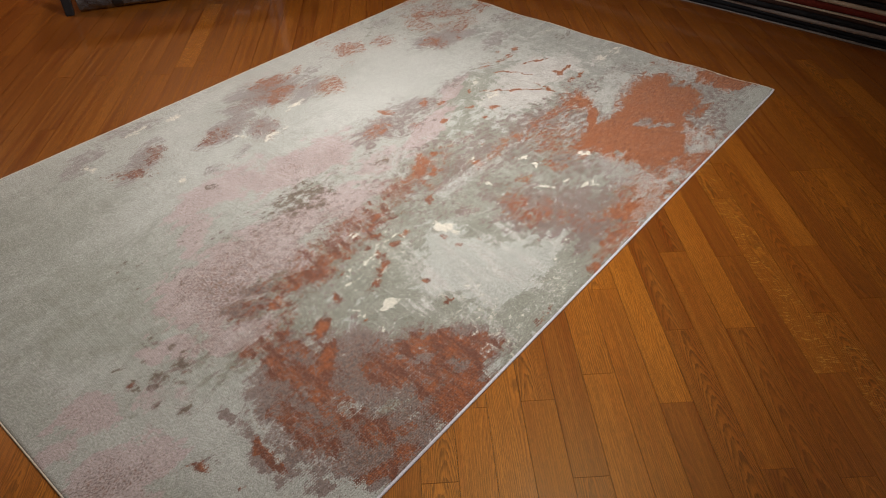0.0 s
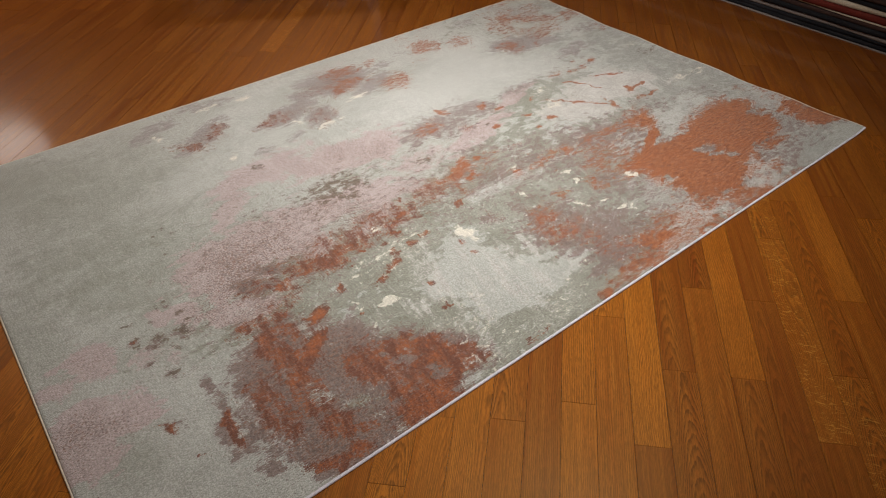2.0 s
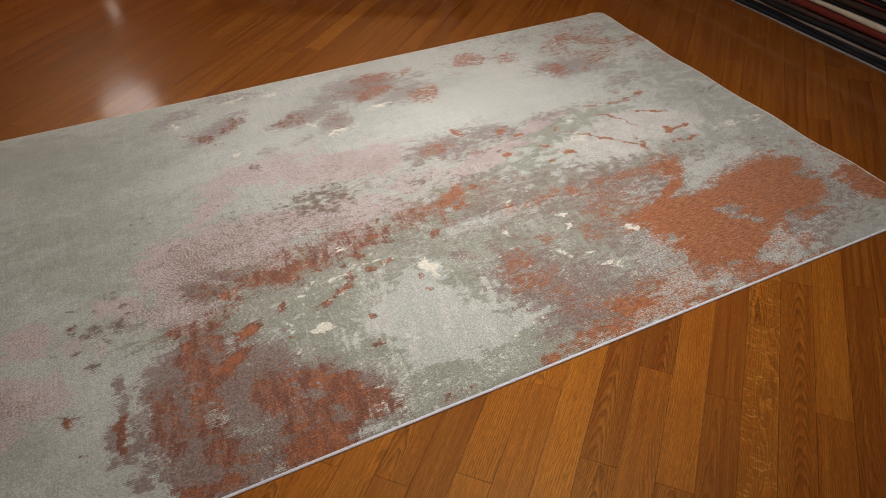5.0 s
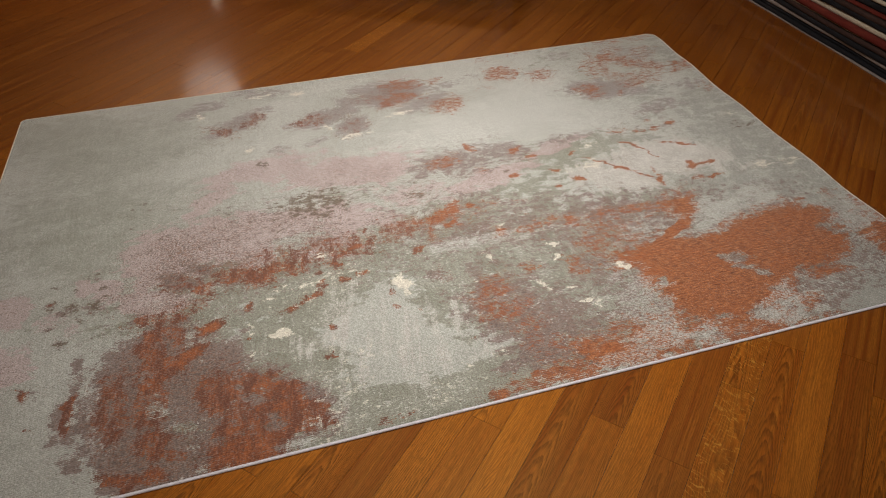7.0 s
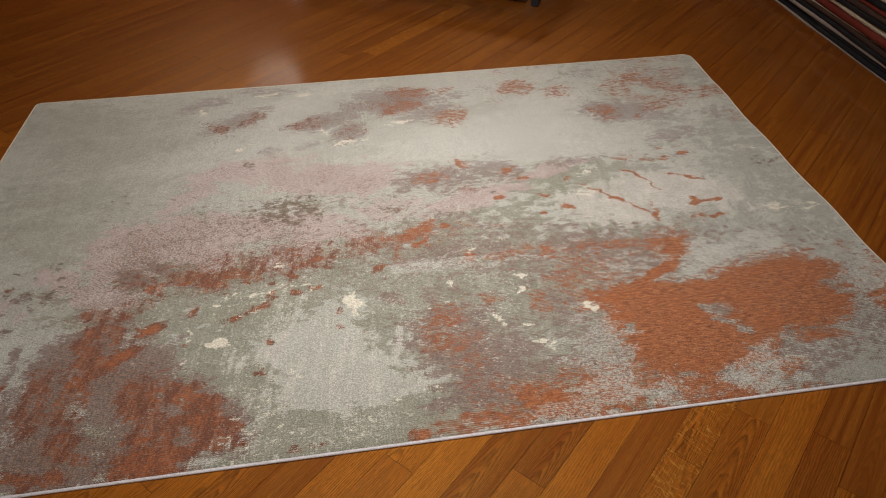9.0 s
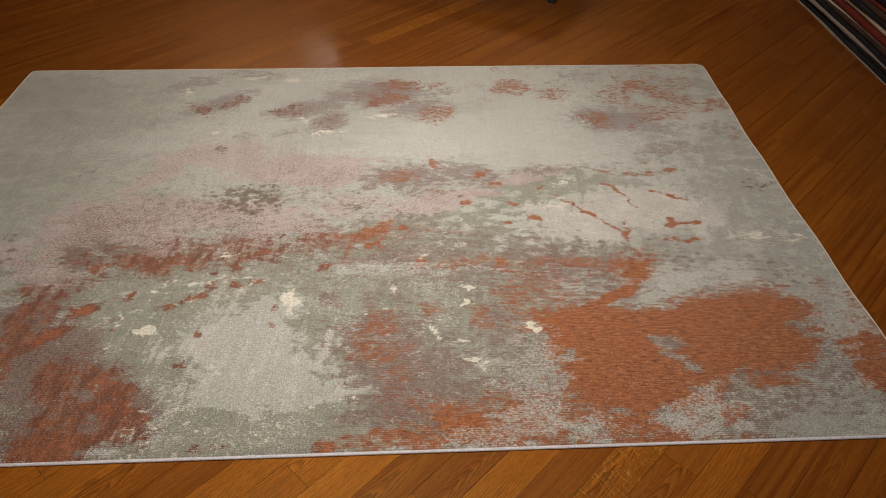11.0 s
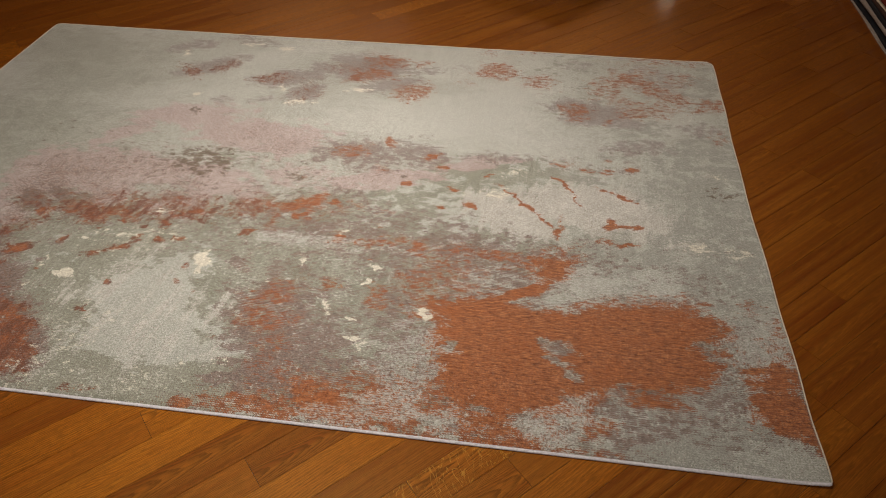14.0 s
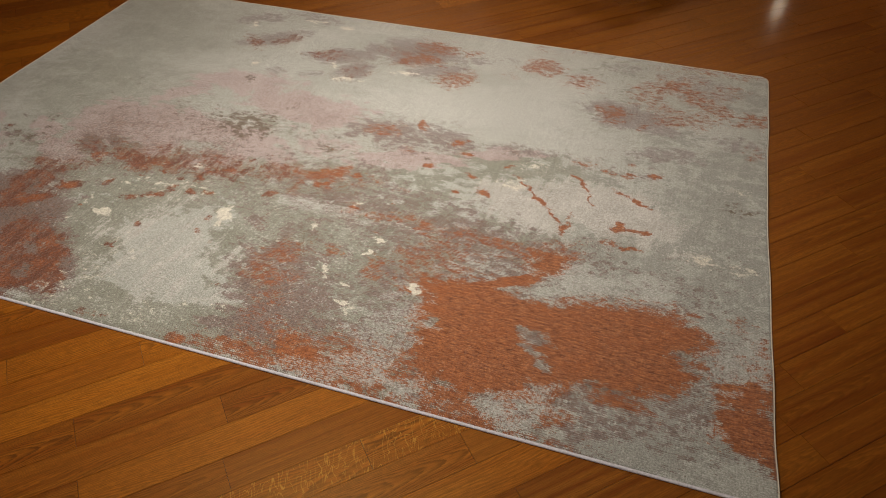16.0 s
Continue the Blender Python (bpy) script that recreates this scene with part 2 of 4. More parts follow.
def ceiling_or_fill_lamp(x, y, watts, radius, spread, color, lean):
    """A flat round lamp under the ceiling, some of them added fill, or a spotlight that leans from a short rod."""
    z = CEILING - (0.24 if lean else 0.0)
    top = empty("ceiling_or_fill_lamp", x, y, z)
    top.matrix_basis = pose(x, y, z, lean)
    if lean:
        rod = part("rod", box(-0.012, -0.012, -0.03, 0.012, 0.012, 0.24, 0.003), MAT_LAMP_RIM, top)
        rod.matrix_basis = pose(0, 0, 0, -lean)
    tagged(top, "round white ceiling spotlight, switched on" if lean else "unseen round flat white ceiling lamp, most of them added as fill light", "ceiling lamp", "lamps on the ceiling")
    bm = bmesh.new()
    prof = [(radius + 0.03, 0.0), (radius + 0.035, -0.02), (radius + 0.025, -0.05), (radius + 0.004, -0.055), (radius, -0.045), (radius, 0.0)]
    n = 40
    rings = [[bm.verts.new((r * math.cos(2 * math.pi * i / n), r * math.sin(2 * math.pi * i / n), z)) for i in range(n)] for r, z in prof]
    for a, b in zip(rings, rings[1:]):
        for i in range(n):
            bm.faces.new((a[i], a[(i + 1) % n], b[(i + 1) % n], b[i]))
    part("rim", bm, MAT_LAMP_RIM, top, smooth=True)
    glow = Nodes("lamp_diffuser")
    glow.done((0.8, 0.8, 0.8), 0.5, Emission_Color=color, Emission_Strength=3.0 if spread > 60 else 0.1)
    bm = bmesh.new()
    bmesh.ops.create_cone(bm, cap_ends=True, segments=40, radius1=radius - 0.001, radius2=radius - 0.001, depth=0.01, matrix=Matrix.Translation((0, 0, -0.03)))
    part("diffuser", bm, glow.mat, top)
    la = bpy.data.lights.new("lamp_light", "AREA")
    la.shape, la.size, la.energy, la.color = "DISK", radius * 2, watts, color
    la.spread = radians(spread)
    lo = new("lamp_light", la)
    lo.matrix_basis = top.matrix_basis @ pose(0, 0, -0.058)


for lamp in LAMPS:
    ceiling_or_fill_lamp(*lamp)

# ---------------------------------------------------------------- the rug
RUG_W, RUG_D, RUG_H = 3.03, 1.992, 0.010
SKEW = 0.0117
RUG = empty("area_rug", 0, 0, 0)
tagged(RUG, "large abstract grey, blush pink and rust area rug on oak", "rug")
# dye patches of the pattern: x, y, half length, half width, turn, density
DUSK_1 = [
    (-2.807, 1.748, 0.261, 0.179, -37, 0.6), (-2.718, 1.229, 0.217, 0.138, -12, 0.6), (-2.683, 0.959, 0.204, 0.133, -20, 0.6), (-2.473, 1.52, 0.172, 0.123, -29, 0.4),
    (-2.426, 1.781, 0.143, 0.071, -64, 0.3), (-2.8, 1.032, 0.24, 0.108, -46, 0.4), (-2.894, 0.348, 0.085, 0.047, 87, 0.5), (-2.761, 0.322, 0.134, 0.086, 73, 0.25),
    (-2.578, 0.703, 0.225, 0.143, -18, 0.4), (-2.64, 1.505, 0.408, 0.297, -34, 0.5), (-2.615, 1.077, 0.3, 0.186, -11, 0.5), (-2.984, 0.885, 0.148, 0.081, -88, 0.4),
]
DAWN_1 = [
    (-1.075, 1.374, 0.407, 0.152, 6, 0.7), (-1.36, 1.328, 0.271, 0.086, 5, 0.6), (-0.747, 1.242, 0.249, 0.081, 7, 0.6), (-0.23, 1.469, 0.126, 0.065, 12, 0.6),
    (-1.701, 1.9, 0.166, 0.067, 3, 0.6), (-1.029, 1.85, 0.277, 0.164, 8, 0.5), (-1.98, 1.766, 0.101, 0.053, 1, 0.6), (-0.83, 1.641, 0.152, 0.124, 15, 0.6),
    (-2.278, 1.398, 0.227, 0.084, 3, 0.35), (-2.974, 1.476, 0.167, 0.085, 82, 0.3), (-2.72, 0.422, 0.121, 0.074, 83, 0.2),
]
SAGE_1 = [
    (-2.027, 0.607, 0.409, 0.144, 5, 0.95), (-2.042, 0.239, 0.238, 0.111, -66, 1.16), (-1.879, 0.055, 0.212, 0.061, -3, 1.37), (-1.624, 0.059, 0.197, 0.054, 8, 1.37),
    (-1.52, 0.494, 0.23, 0.136, -77, 1.05), (-1.243, 0.494, 0.283, 0.223, -12, 1.16), (-1.177, 0.253, 0.213, 0.121, 10, 0.83), (-1.065, 0.637, 0.194, 0.149, -10, 0.74),
    (-1.343, 0.798, 0.302, 0.116, 6, 0.73), (-0.952, 0.991, 0.191, 0.107, 26, 0.64), (-0.793, 1.063, 0.242, 0.076, 7, 0.74), (-0.745, 0.693, 0.21, 0.082, 0, 0.64),
    (-0.399, 0.765, 0.249, 0.107, 10, 0.66), (-0.129, 0.861, 0.28, 0.17, 70, 0.66), (-0.135, 1.186, 0.236, 0.139, 68, 0.66), (-0.35, 1.239, 0.183, 0.08, 10, 0.46),
]
SAGE_2 = [
    (-0.226, 1.023, 0.183, 0.088, 11, 0.53), (-0.07, 0.673, 0.207, 0.109, 64, 0.6), (-0.166, 0.364, 0.168, 0.064, 68, 1.1), (-0.315, 0.107, 0.218, 0.124, 18, 1.01),
    (-0.347, 1.417, 0.102, 0.081, 49, 0.6), (-0.51, 1.553, 0.141, 0.118, 60, 0.46), (-0.053, 1.758, 0.18, 0.072, 75, 0.66), (-0.579, 1.89, 0.129, 0.1, 23, 0.37),
    (-1.314, 0.142, 0.197, 0.106, 9, 0.84), (-0.984, 0.135, 0.171, 0.135, 25, 0.74), (-1.478, 0.072, 0.084, 0.063, -35, 1.05), (-1.778, 1.04, 0.091, 0.041, -5, 0.53),
    (-2.389, 0.574, 0.162, 0.085, 0, 0.53), (-0.883, 0.3, 0.203, 0.105, 87, 0.55), (-0.547, 0.555, 0.193, 0.062, 0, 0.46), (-0.141, 0.139, 0.113, 0.053, 66, 0.55),
]
SAGE_3 = [
    (-2.342, 0.136, 0.071, 0.037, 0, 1.16), (-2.089, 0.331, 0.144, 0.11, 85, 1.26), (-1.964, 0.469, 0.097, 0.067, 19, 1.16),
]
PALE_1 = [
    (-1.143, 0.527, 0.106, 0.05, 8, 0.15), (-1.393, 0.555, 0.077, 0.053, -75, 0.21), (-0.35, 0.138, 0.052, 0.026, 18, 0.34), (-2.566, 0.275, 0.052, 0.032, 52, 0.67),
    (-2.579, 0.219, 0.05, 0.035, 75, 0.67), (-2.561, 0.162, 0.044, 0.027, -79, 0.59), (-2.612, 0.312, 0.04, 0.023, 60, 0.5), (-2.459, 0.631, 0.044, 0.028, -83, 0.59),
    (-2.174, 0.725, 0.068, 0.03, -72, 0.5), (-1.627, 0.905, 0.081, 0.011, -56, 0.92), (-1.574, 0.829, 0.036, 0.008, -46, 0.92), (-2.311, 0.733, 0.066, 0.008, -61, 0.5),
    (-0.783, 0.847, 0.161, 0.065, -29, 1.3), (-0.517, 0.918, 0.214, 0.105, -11, 1.4), (-0.521, 0.835, 0.118, 0.053, -39, 1.2), (-0.254, 0.766, 0.081, 0.014, 13, 1.0),
]
PALE_2 = [
    (-0.118, 1.141, 0.038, 0.016, 11, 0.7), (-0.366, 0.782, 0.066, 0.035, 5, 0.8), (-0.882, 0.843, 0.095, 0.038, -42, 0.6), (-2.047, 0.338, 0.047, 0.042, -65, 0.95),
    (-1.946, 0.338, 0.065, 0.029, 8, 0.95), (-1.915, 0.398, 0.061, 0.022, 89, 0.9), (-1.713, 0.328, 0.108, 0.029, 82, 0.95), (-1.557, 0.326, 0.065, 0.05, 65, 1.0),
    (-1.695, 0.363, 0.063, 0.034, 75, 0.95), (-1.776, 0.247, 0.139, 0.026, 90, 0.8), (-1.526, 0.163, 0.074, 0.027, 32, 1.0), (-1.512, 0.22, 0.04, 0.038, -73, 0.9),
    (-1.849, 0.238, 0.066, 0.035, 67, 0.55), (-1.85, 0.21, 0.166, 0.127, 34, 0.4), (-1.917, 0.113, 0.086, 0.06, 49, 0.4), (-1.706, 0.413, 0.215, 0.093, -16, 0.46),
]
PALE_3 = [
    (-1.723, 0.155, 0.123, 0.07, 15, 0.42), (-2.084, 0.332, 0.049, 0.049, 63, 0.4), (-1.609, 0.179, 0.064, 0.053, 50, 0.5), (-1.855, 0.536, 0.082, 0.028, -7, 0.45),
    (-1.567, 0.098, 0.114, 0.029, 11, 0.3), (-2.145, 0.378, 0.047, 0.035, 38, 0.28),
]
PINK_1 = [
    (-2.029, 1.289, 0.202, 0.079, 4, 0.8), (-2.251, 1.156, 0.177, 0.045, 53, 0.88), (-2.35, 0.891, 0.206, 0.11, 35, 1.12), (-2.094, 0.924, 0.263, 0.094, 4, 0.96),
    (-2.47, 0.896, 0.106, 0.088, 82, 0.88), (-2.34, 0.879, 0.13, 0.081, 4, 1.12), (-2.612, 0.772, 0.077, 0.041, -31, 1.4), (-2.453, 0.658, 0.102, 0.042, -18, 1.3),
    (-2.875, 0.739, 0.078, 0.054, -40, 1.4), (-2.987, 0.685, 0.058, 0.043, -31, 1.0), (-2.904, 0.52, 0.109, 0.071, -22, 1.3), (-2.977, 0.435, 0.093, 0.056, -44, 1.3),
    (-2.437, 0.904, 0.084, 0.044, -47, 0.85), (-2.211, 0.816, 0.153, 0.057, -27, 0.85), (-2.467, 0.782, 0.073, 0.041, -44, 0.7), (-2.723, 0.635, 0.063, 0.04, -37, 0.6),
]
PINK_2 = [
    (-2.806, 0.656, 0.052, 0.009, 78, -1.0), (-2.878, 0.639, 0.058, 0.012, -39, -1.0), (-2.566, 0.655, 0.039, 0.01, 73, -0.8), (-2.993, 0.635, 0.03, 0.016, -54, -0.6),
    (-1.751, 1.191, 0.221, 0.092, -2, 1.25), (-1.776, 0.881, 0.146, 0.074, -8, 0.95), (-1.236, 0.984, 0.18, 0.045, 18, 1.2), (-0.923, 1.116, 0.13, 0.031, 24, 0.9),
    (-1.539, 0.961, 0.112, 0.057, 8, 0.75), (-1.894, 0.762, 0.121, 0.055, 11, 0.8), (-2.148, 0.884, 0.136, 0.074, 27, 0.7), (-2.1, 1.274, 0.113, 0.062, 24, 0.6),
    (-1.646, 0.924, 0.135, 0.009, -50, -1.1), (-2.146, 1.302, 0.161, 0.054, 27, 0.75), (-1.428, 1.907, 0.144, 0.031, 14, 0.4),
]
MAUVE_1 = [
    (-1.388, 0.318, 0.197, 0.136, -74, 0.55), (-1.392, 0.154, 0.099, 0.08, 10, 0.6), (-1.239, 0.149, 0.121, 0.08, 9, 0.5), (-1.449, 0.658, 0.158, 0.068, -3, 0.35),
    (-1.25, 0.676, 0.3, 0.069, -1, 0.35), (-1.131, 0.772, 0.229, 0.069, 8, 0.32), (-1.424, 0.822, 0.221, 0.076, 6, 0.39), (-0.942, 0.675, 0.168, 0.082, 10, 0.45),
    (-0.835, 0.567, 0.166, 0.095, -1, 0.42), (-0.572, 0.655, 0.158, 0.055, 0, 0.39), (-1.159, 0.361, 0.147, 0.123, -86, 0.32), (-1.056, 0.392, 0.118, 0.074, -84, 0.45),
    (-1.001, 0.171, 0.15, 0.105, -89, 0.5), (-0.285, 0.179, 0.181, 0.079, 3, 0.4), (-0.433, 0.071, 0.108, 0.053, 15, 0.5), (-0.293, 0.416, 0.084, 0.047, 66, 0.4),
]
MAUVE_2 = [
    (-0.318, 0.626, 0.123, 0.05, 1, 0.28), (-0.219, 0.537, 0.107, 0.069, 42, 0.28), (-1.291, 1.137, 0.147, 0.076, 5, 0.44), (-1.417, 1.127, 0.096, 0.071, -2, 0.53),
    (-1.123, 1.134, 0.085, 0.053, 5, 0.57), (-1.27, 1.049, 0.091, 0.035, 6, 0.35), (-0.853, 1.158, 0.181, 0.028, 7, 0.44), (-0.883, 0.259, 0.121, 0.074, 84, 0.35),
    (-0.768, 0.536, 0.106, 0.049, 10, 0.35), (-0.202, 0.168, 0.117, 0.064, 59, 0.35), (-1.269, 0.443, 0.257, 0.221, -63, 0.22), (-1.63, 0.642, 0.213, 0.113, 4, 0.25),
    (-0.185, 0.689, 0.182, 0.12, 14, 0.14), (-2.048, 0.911, 0.406, 0.184, 3, 0.24), (-1.654, 1.05, 0.282, 0.143, 5, 0.2), (-1.627, 0.905, 0.081, 0.011, -56, -1),
]
MAUVE_3 = [
    (-1.574, 0.829, 0.036, 0.008, -46, -1), (-1.154, 0.63, 0.263, 0.125, -3, 0.4), (-1.336, 0.26, 0.21, 0.114, -69, 0.4), (-1.575, 0.518, 0.033, 0.03, 85, 0.62),
    (-2.535, 0.28, 0.183, 0.073, 85, 1.15), (-2.245, 0.339, 0.127, 0.05, -63, 1.0), (-2.44, 0.488, 0.071, 0.052, -89, 1.1), (-2.201, 0.049, 0.089, 0.07, -14, 1.1),
    (-2.402, 0.049, 0.063, 0.047, 53, 1.1), (-2.416, 0.408, 0.134, 0.06, 79, 1.15), (-2.313, 0.235, 0.135, 0.084, -68, 1.15), (-2.171, 0.191, 0.156, 0.059, -59, 1.1),
    (-2.448, 0.113, 0.096, 0.07, -79, 1.15), (-2.227, 0.054, 0.109, 0.056, -25, 1.1), (-2.506, 0.071, 0.077, 0.054, -73, 1.15), (-2.411, 0.004, 0.076, 0.041, -5, 1.0),
]
MAUVE_4 = [
    (-2.178, 0.679, 0.133, 0.038, -1, 0.6), (-2.37, 0.726, 0.054, 0.041, -27, 1.05), (-2.314, 0.779, 0.051, 0.023, -36, 1.0), (-2.488, 0.578, 0.03, 0.022, -29, 1.0),
    (-2.638, 0.466, 0.02, 0.015, -28, 1.1), (-2.662, 0.305, 0.099, 0.021, 80, 0.85), (-2.647, 0.209, 0.034, 0.021, -55, 0.8), (-2.626, 0.118, 0.035, 0.013, -53, 0.7),
    (-2.599, 0.147, 0.031, 0.009, -56, 0.5), (-2.754, 0.731, 0.018, 0.014, -3, 0.62), (-2.7, 0.69, 0.021, 0.019, -7, 0.62), (-2.628, 0.684, 0.034, 0.028, -13, 0.5),
    (-2.751, 0.627, 0.013, 0.011, 70, 0.62), (-2.701, 0.545, 0.034, 0.014, -16, 0.42), (-2.014, 0.688, 0.109, 0.026, -17, 0.4), (-2.197, 0.448, 0.047, 0.012, 39, 0.5),
]
MAUVE_5 = [
    (-2.34, 0.153, 0.04, 0.017, -22, -0.85), (-1.282, 1.156, 0.174, 0.087, 11, 0.34), (-0.909, 1.181, 0.06, 0.024, 10, 0.4), (-1.572, 0.511, 0.034, 0.025, 2, 0.55),
    (-1.17, 0.793, 0.195, 0.065, 5, 0.26), (-1.598, 0.784, 0.062, 0.031, 9, 0.42), (-1.231, 0.461, 0.157, 0.028, 18, 0.24), (-0.798, 0.689, 0.196, 0.044, 9, 0.36),
    (-1.169, 1.161, 0.082, 0.045, 9, 0.5), (-2.076, 0.156, 0.119, 0.066, -57, 1.1), (-2.187, 0.13, 0.125, 0.061, -79, 1.1), (-0.519, 1.513, 0.15, 0.08, -11, 0.85),
    (-0.355, 1.288, 0.131, 0.043, 9, 0.55), (-0.262, 1.812, 0.153, 0.108, -29, 0.42), (-0.095, 1.432, 0.071, 0.046, 1, 0.5), (-0.749, 0.645, 0.201, 0.042, 10, 0.5),
]
MAUVE_6 = [
    (-0.386, 1.446, 0.052, 0.043, -6, 0.75), (-2.284, 1.856, 0.111, 0.044, 31, 0.62), (-2.128, 1.682, 0.124, 0.052, 32, 0.78), (-2.031, 1.928, 0.113, 0.033, -9, 0.5),
    (-1.771, 1.626, 0.138, 0.054, 19, 0.82), (-1.673, 1.511, 0.066, 0.053, 52, 0.95), (-1.448, 1.748, 0.142, 0.094, 9, 1.0), (-1.543, 1.82, 0.076, 0.038, 18, 1.0),
    (-1.346, 1.615, 0.118, 0.05, 26, 0.75), (-1.218, 1.741, 0.069, 0.028, 10, 0.62), (-0.596, 1.876, 0.072, 0.038, 18, 0.42), (-1.835, 1.445, 0.066, 0.017, 21, 0.42),
    (-1.992, 1.425, 0.052, 0.023, 12, 0.5), (-1.081, 1.785, 0.088, 0.028, 0, 0.3), (-1.645, 1.728, 0.057, 0.049, -1, 0.8),
]
UMBER_1 = [
    (-2, 1.009, 0.087, 0.064, -11, 0.37), (-1.892, 1.015, 0.113, 0.078, -7, 0.46), (-1.987, 0.923, 0.092, 0.06, -6, 0.25), (-1.521, 0.965, 0.079, 0.023, 6, 0.31),
    (-2.299, 1.113, 0.222, 0.054, 45, 0.12), (-2.466, 1.09, 0.14, 0.08, -54, 0.14), (-2.088, 0.907, 0.347, 0.174, 0, 0.11), (-0.068, 1.044, 0.073, 0.039, -7, 0.37),
    (-2.062, 1.32, 0.029, 0.019, -57, 0.56), (-1.527, 1.044, 0.037, 0.026, -73, 0.31), (-1.555, 0.24, 0.031, 0.01, -13, 0.56), (-2.753, 0.734, 0.029, 0.02, -72, 0.5),
    (-2.648, 0.725, 0.148, 0.084, -45, 0.17), (-2.695, 0.692, 0.037, 0.026, -67, 0.43), (-2.598, 0.743, 0.041, 0.03, -20, 0.31), (-2.28, 0.045, 0.189, 0.134, -58, 0.12),
]
UMBER_2 = [
    (-1.772, 0.745, 0.456, 0.097, -2, 0.1), (-2.752, 0.731, 0.014, 0.012, -8, 0.55), (-2.701, 0.692, 0.016, 0.014, -12, 0.5), (-2.627, 0.685, 0.03, 0.022, -12, 0.42),
    (-2.752, 0.627, 0.01, 0.008, -22, 0.5), (-2.702, 0.546, 0.03, 0.008, -15, 0.45), (-1.914, 1.029, 0.071, 0.044, 24, 0.55), (-1.894, 0.979, 0.042, 0.021, 13, 0.42),
    (-1.164, 1.007, 0.015, 0.012, -63, 0.4),
]
RUST_1 = [
    (-0.651, 0.648, 0.086, 0.042, 34, 0.38), (-1.002, 0.462, 0.063, 0.022, -53, 0.24), (-1.548, 0.536, 0.068, 0.033, -79, 0.22), (-1.407, 0.022, 0.118, 0.024, -1, 0.39),
    (-1.325, 0.048, 0.055, 0.038, 13, 0.35), (-1.223, 0.049, 0.086, 0.047, -5, 0.54), (-1.147, 0.038, 0.078, 0.043, 9, 0.52), (-1.058, 0.053, 0.132, 0.047, -1, 0.43),
    (-1.877, 0.662, 0.029, 0.022, -46, 0.38), (-1.892, 0.618, 0.023, 0.018, -22, 0.38), (-1.872, 0.579, 0.022, 0.011, 3, 0.54), (-1.816, 0.732, 0.016, 0.005, 4, 1.2),
    (-1.848, 0.7, 0.016, 0.003, 5, 1.2), (-1.811, 0.598, 0.024, 0.013, -9, 0.54), (-1.736, 0.481, 0.012, 0.009, -8, 0.54), (-1.736, 0.425, 0.015, 0.011, -52, 0.54),
]
RUST_2 = [
    (-1.671, 0.384, 0.014, 0.008, -73, 0.54), (-1.548, 0.232, 0.023, 0.008, -6, 0.54), (-1.834, 0.02, 0.057, 0.01, 8, 0.49), (-1.545, 0.02, 0.049, 0.012, 8, 0.42),
    (-1.889, 0.792, 0.02, 0.016, -19, 0.49), (-1.674, 0.809, 0.049, 0.021, 4, 0.24), (-0.787, 0.944, 0.059, 0.005, -52, 1.4), (-0.729, 0.89, 0.048, 0.005, -36, 1.4),
    (-0.675, 0.836, 0.054, 0.005, -45, 1.4), (-0.627, 0.784, 0.02, 0.012, 77, 0.98), (-0.623, 0.831, 0.056, 0.007, 90, 0.54), (-0.642, 1.063, 0.029, 0.007, -38, 1.4),
    (-0.601, 1.003, 0.043, 0.005, -55, 1.2), (-0.563, 0.955, 0.031, 0.004, -58, 1.3), (-0.47, 1.011, 0.042, 0.006, -17, 1.4), (-0.393, 0.979, 0.038, 0.006, -21, 1.3),
]
RUST_3 = [
    (-0.429, 0.84, 0.047, 0.007, 7, 1.4), (-0.377, 0.841, 0.015, 0.006, 30, 1.4), (-0.462, 0.84, 0.019, 0.011, 70, 1.2), (-0.414, 0.75, 0.028, 0.007, 1, 1.4),
    (-0.472, 0.759, 0.027, 0.012, 2, 0.54), (-0.916, 0.876, 0.021, 0.005, -29, 1.4), (-1.07, 0.109, 0.334, 0.058, 9, 0.44), (-1.887, 0.74, 0.443, 0.082, 6, 0.46),
    (-0.971, 0.517, 0.121, 0.105, 37, 0.36), (-0.728, 0.382, 0.219, 0.061, -1, 1.5), (-0.782, 0.302, 0.151, 0.081, 0, 1.5), (-0.72, 0.189, 0.172, 0.085, -6, 1.5),
    (-0.719, 0.073, 0.122, 0.058, -4, 0.78), (-0.407, 0.411, 0.195, 0.065, 4, 1.5), (-0.395, 0.312, 0.174, 0.085, 2, 1.5), (-0.611, 0.245, 0.104, 0.059, -8, 1.5),
]
RUST_4 = [
    (-0.695, 0.008, 0.13, 0.022, 1, 0.75), (-0.631, 0.608, 0.058, 0.023, 37, 1.4), (-0.686, 0.54, 0.082, 0.011, 26, 1.2), (-0.739, 0.495, 0.091, 0.013, 25, 1.2),
    (-0.879, 0.418, 0.071, 0.013, -5, 1.2), (-0.356, 0.495, 0.136, 0.045, 6, 0.55), (-0.372, 0.168, 0.067, 0.021, -7, 0.9), (-0.521, 0.076, 0.044, 0.028, -11, 0.6),
    (-1.068, 0.065, 0.192, 0.044, -2, 0.46), (-0.953, 0.075, 0.084, 0.041, 20, 0.5), (-1.381, 0.021, 0.21, 0.016, 1, 0.46), (-1.174, 0.067, 0.071, 0.029, 0, 0.6),
    (-0.847, 0.092, 0.056, 0.039, -64, 0.6), (-1.414, 0.322, 0.071, 0.028, 9, 0.38), (-1.403, 0.409, 0.041, 0.032, 15, 0.38), (-1.369, 0.235, 0.047, 0.046, -88, 0.32),
]
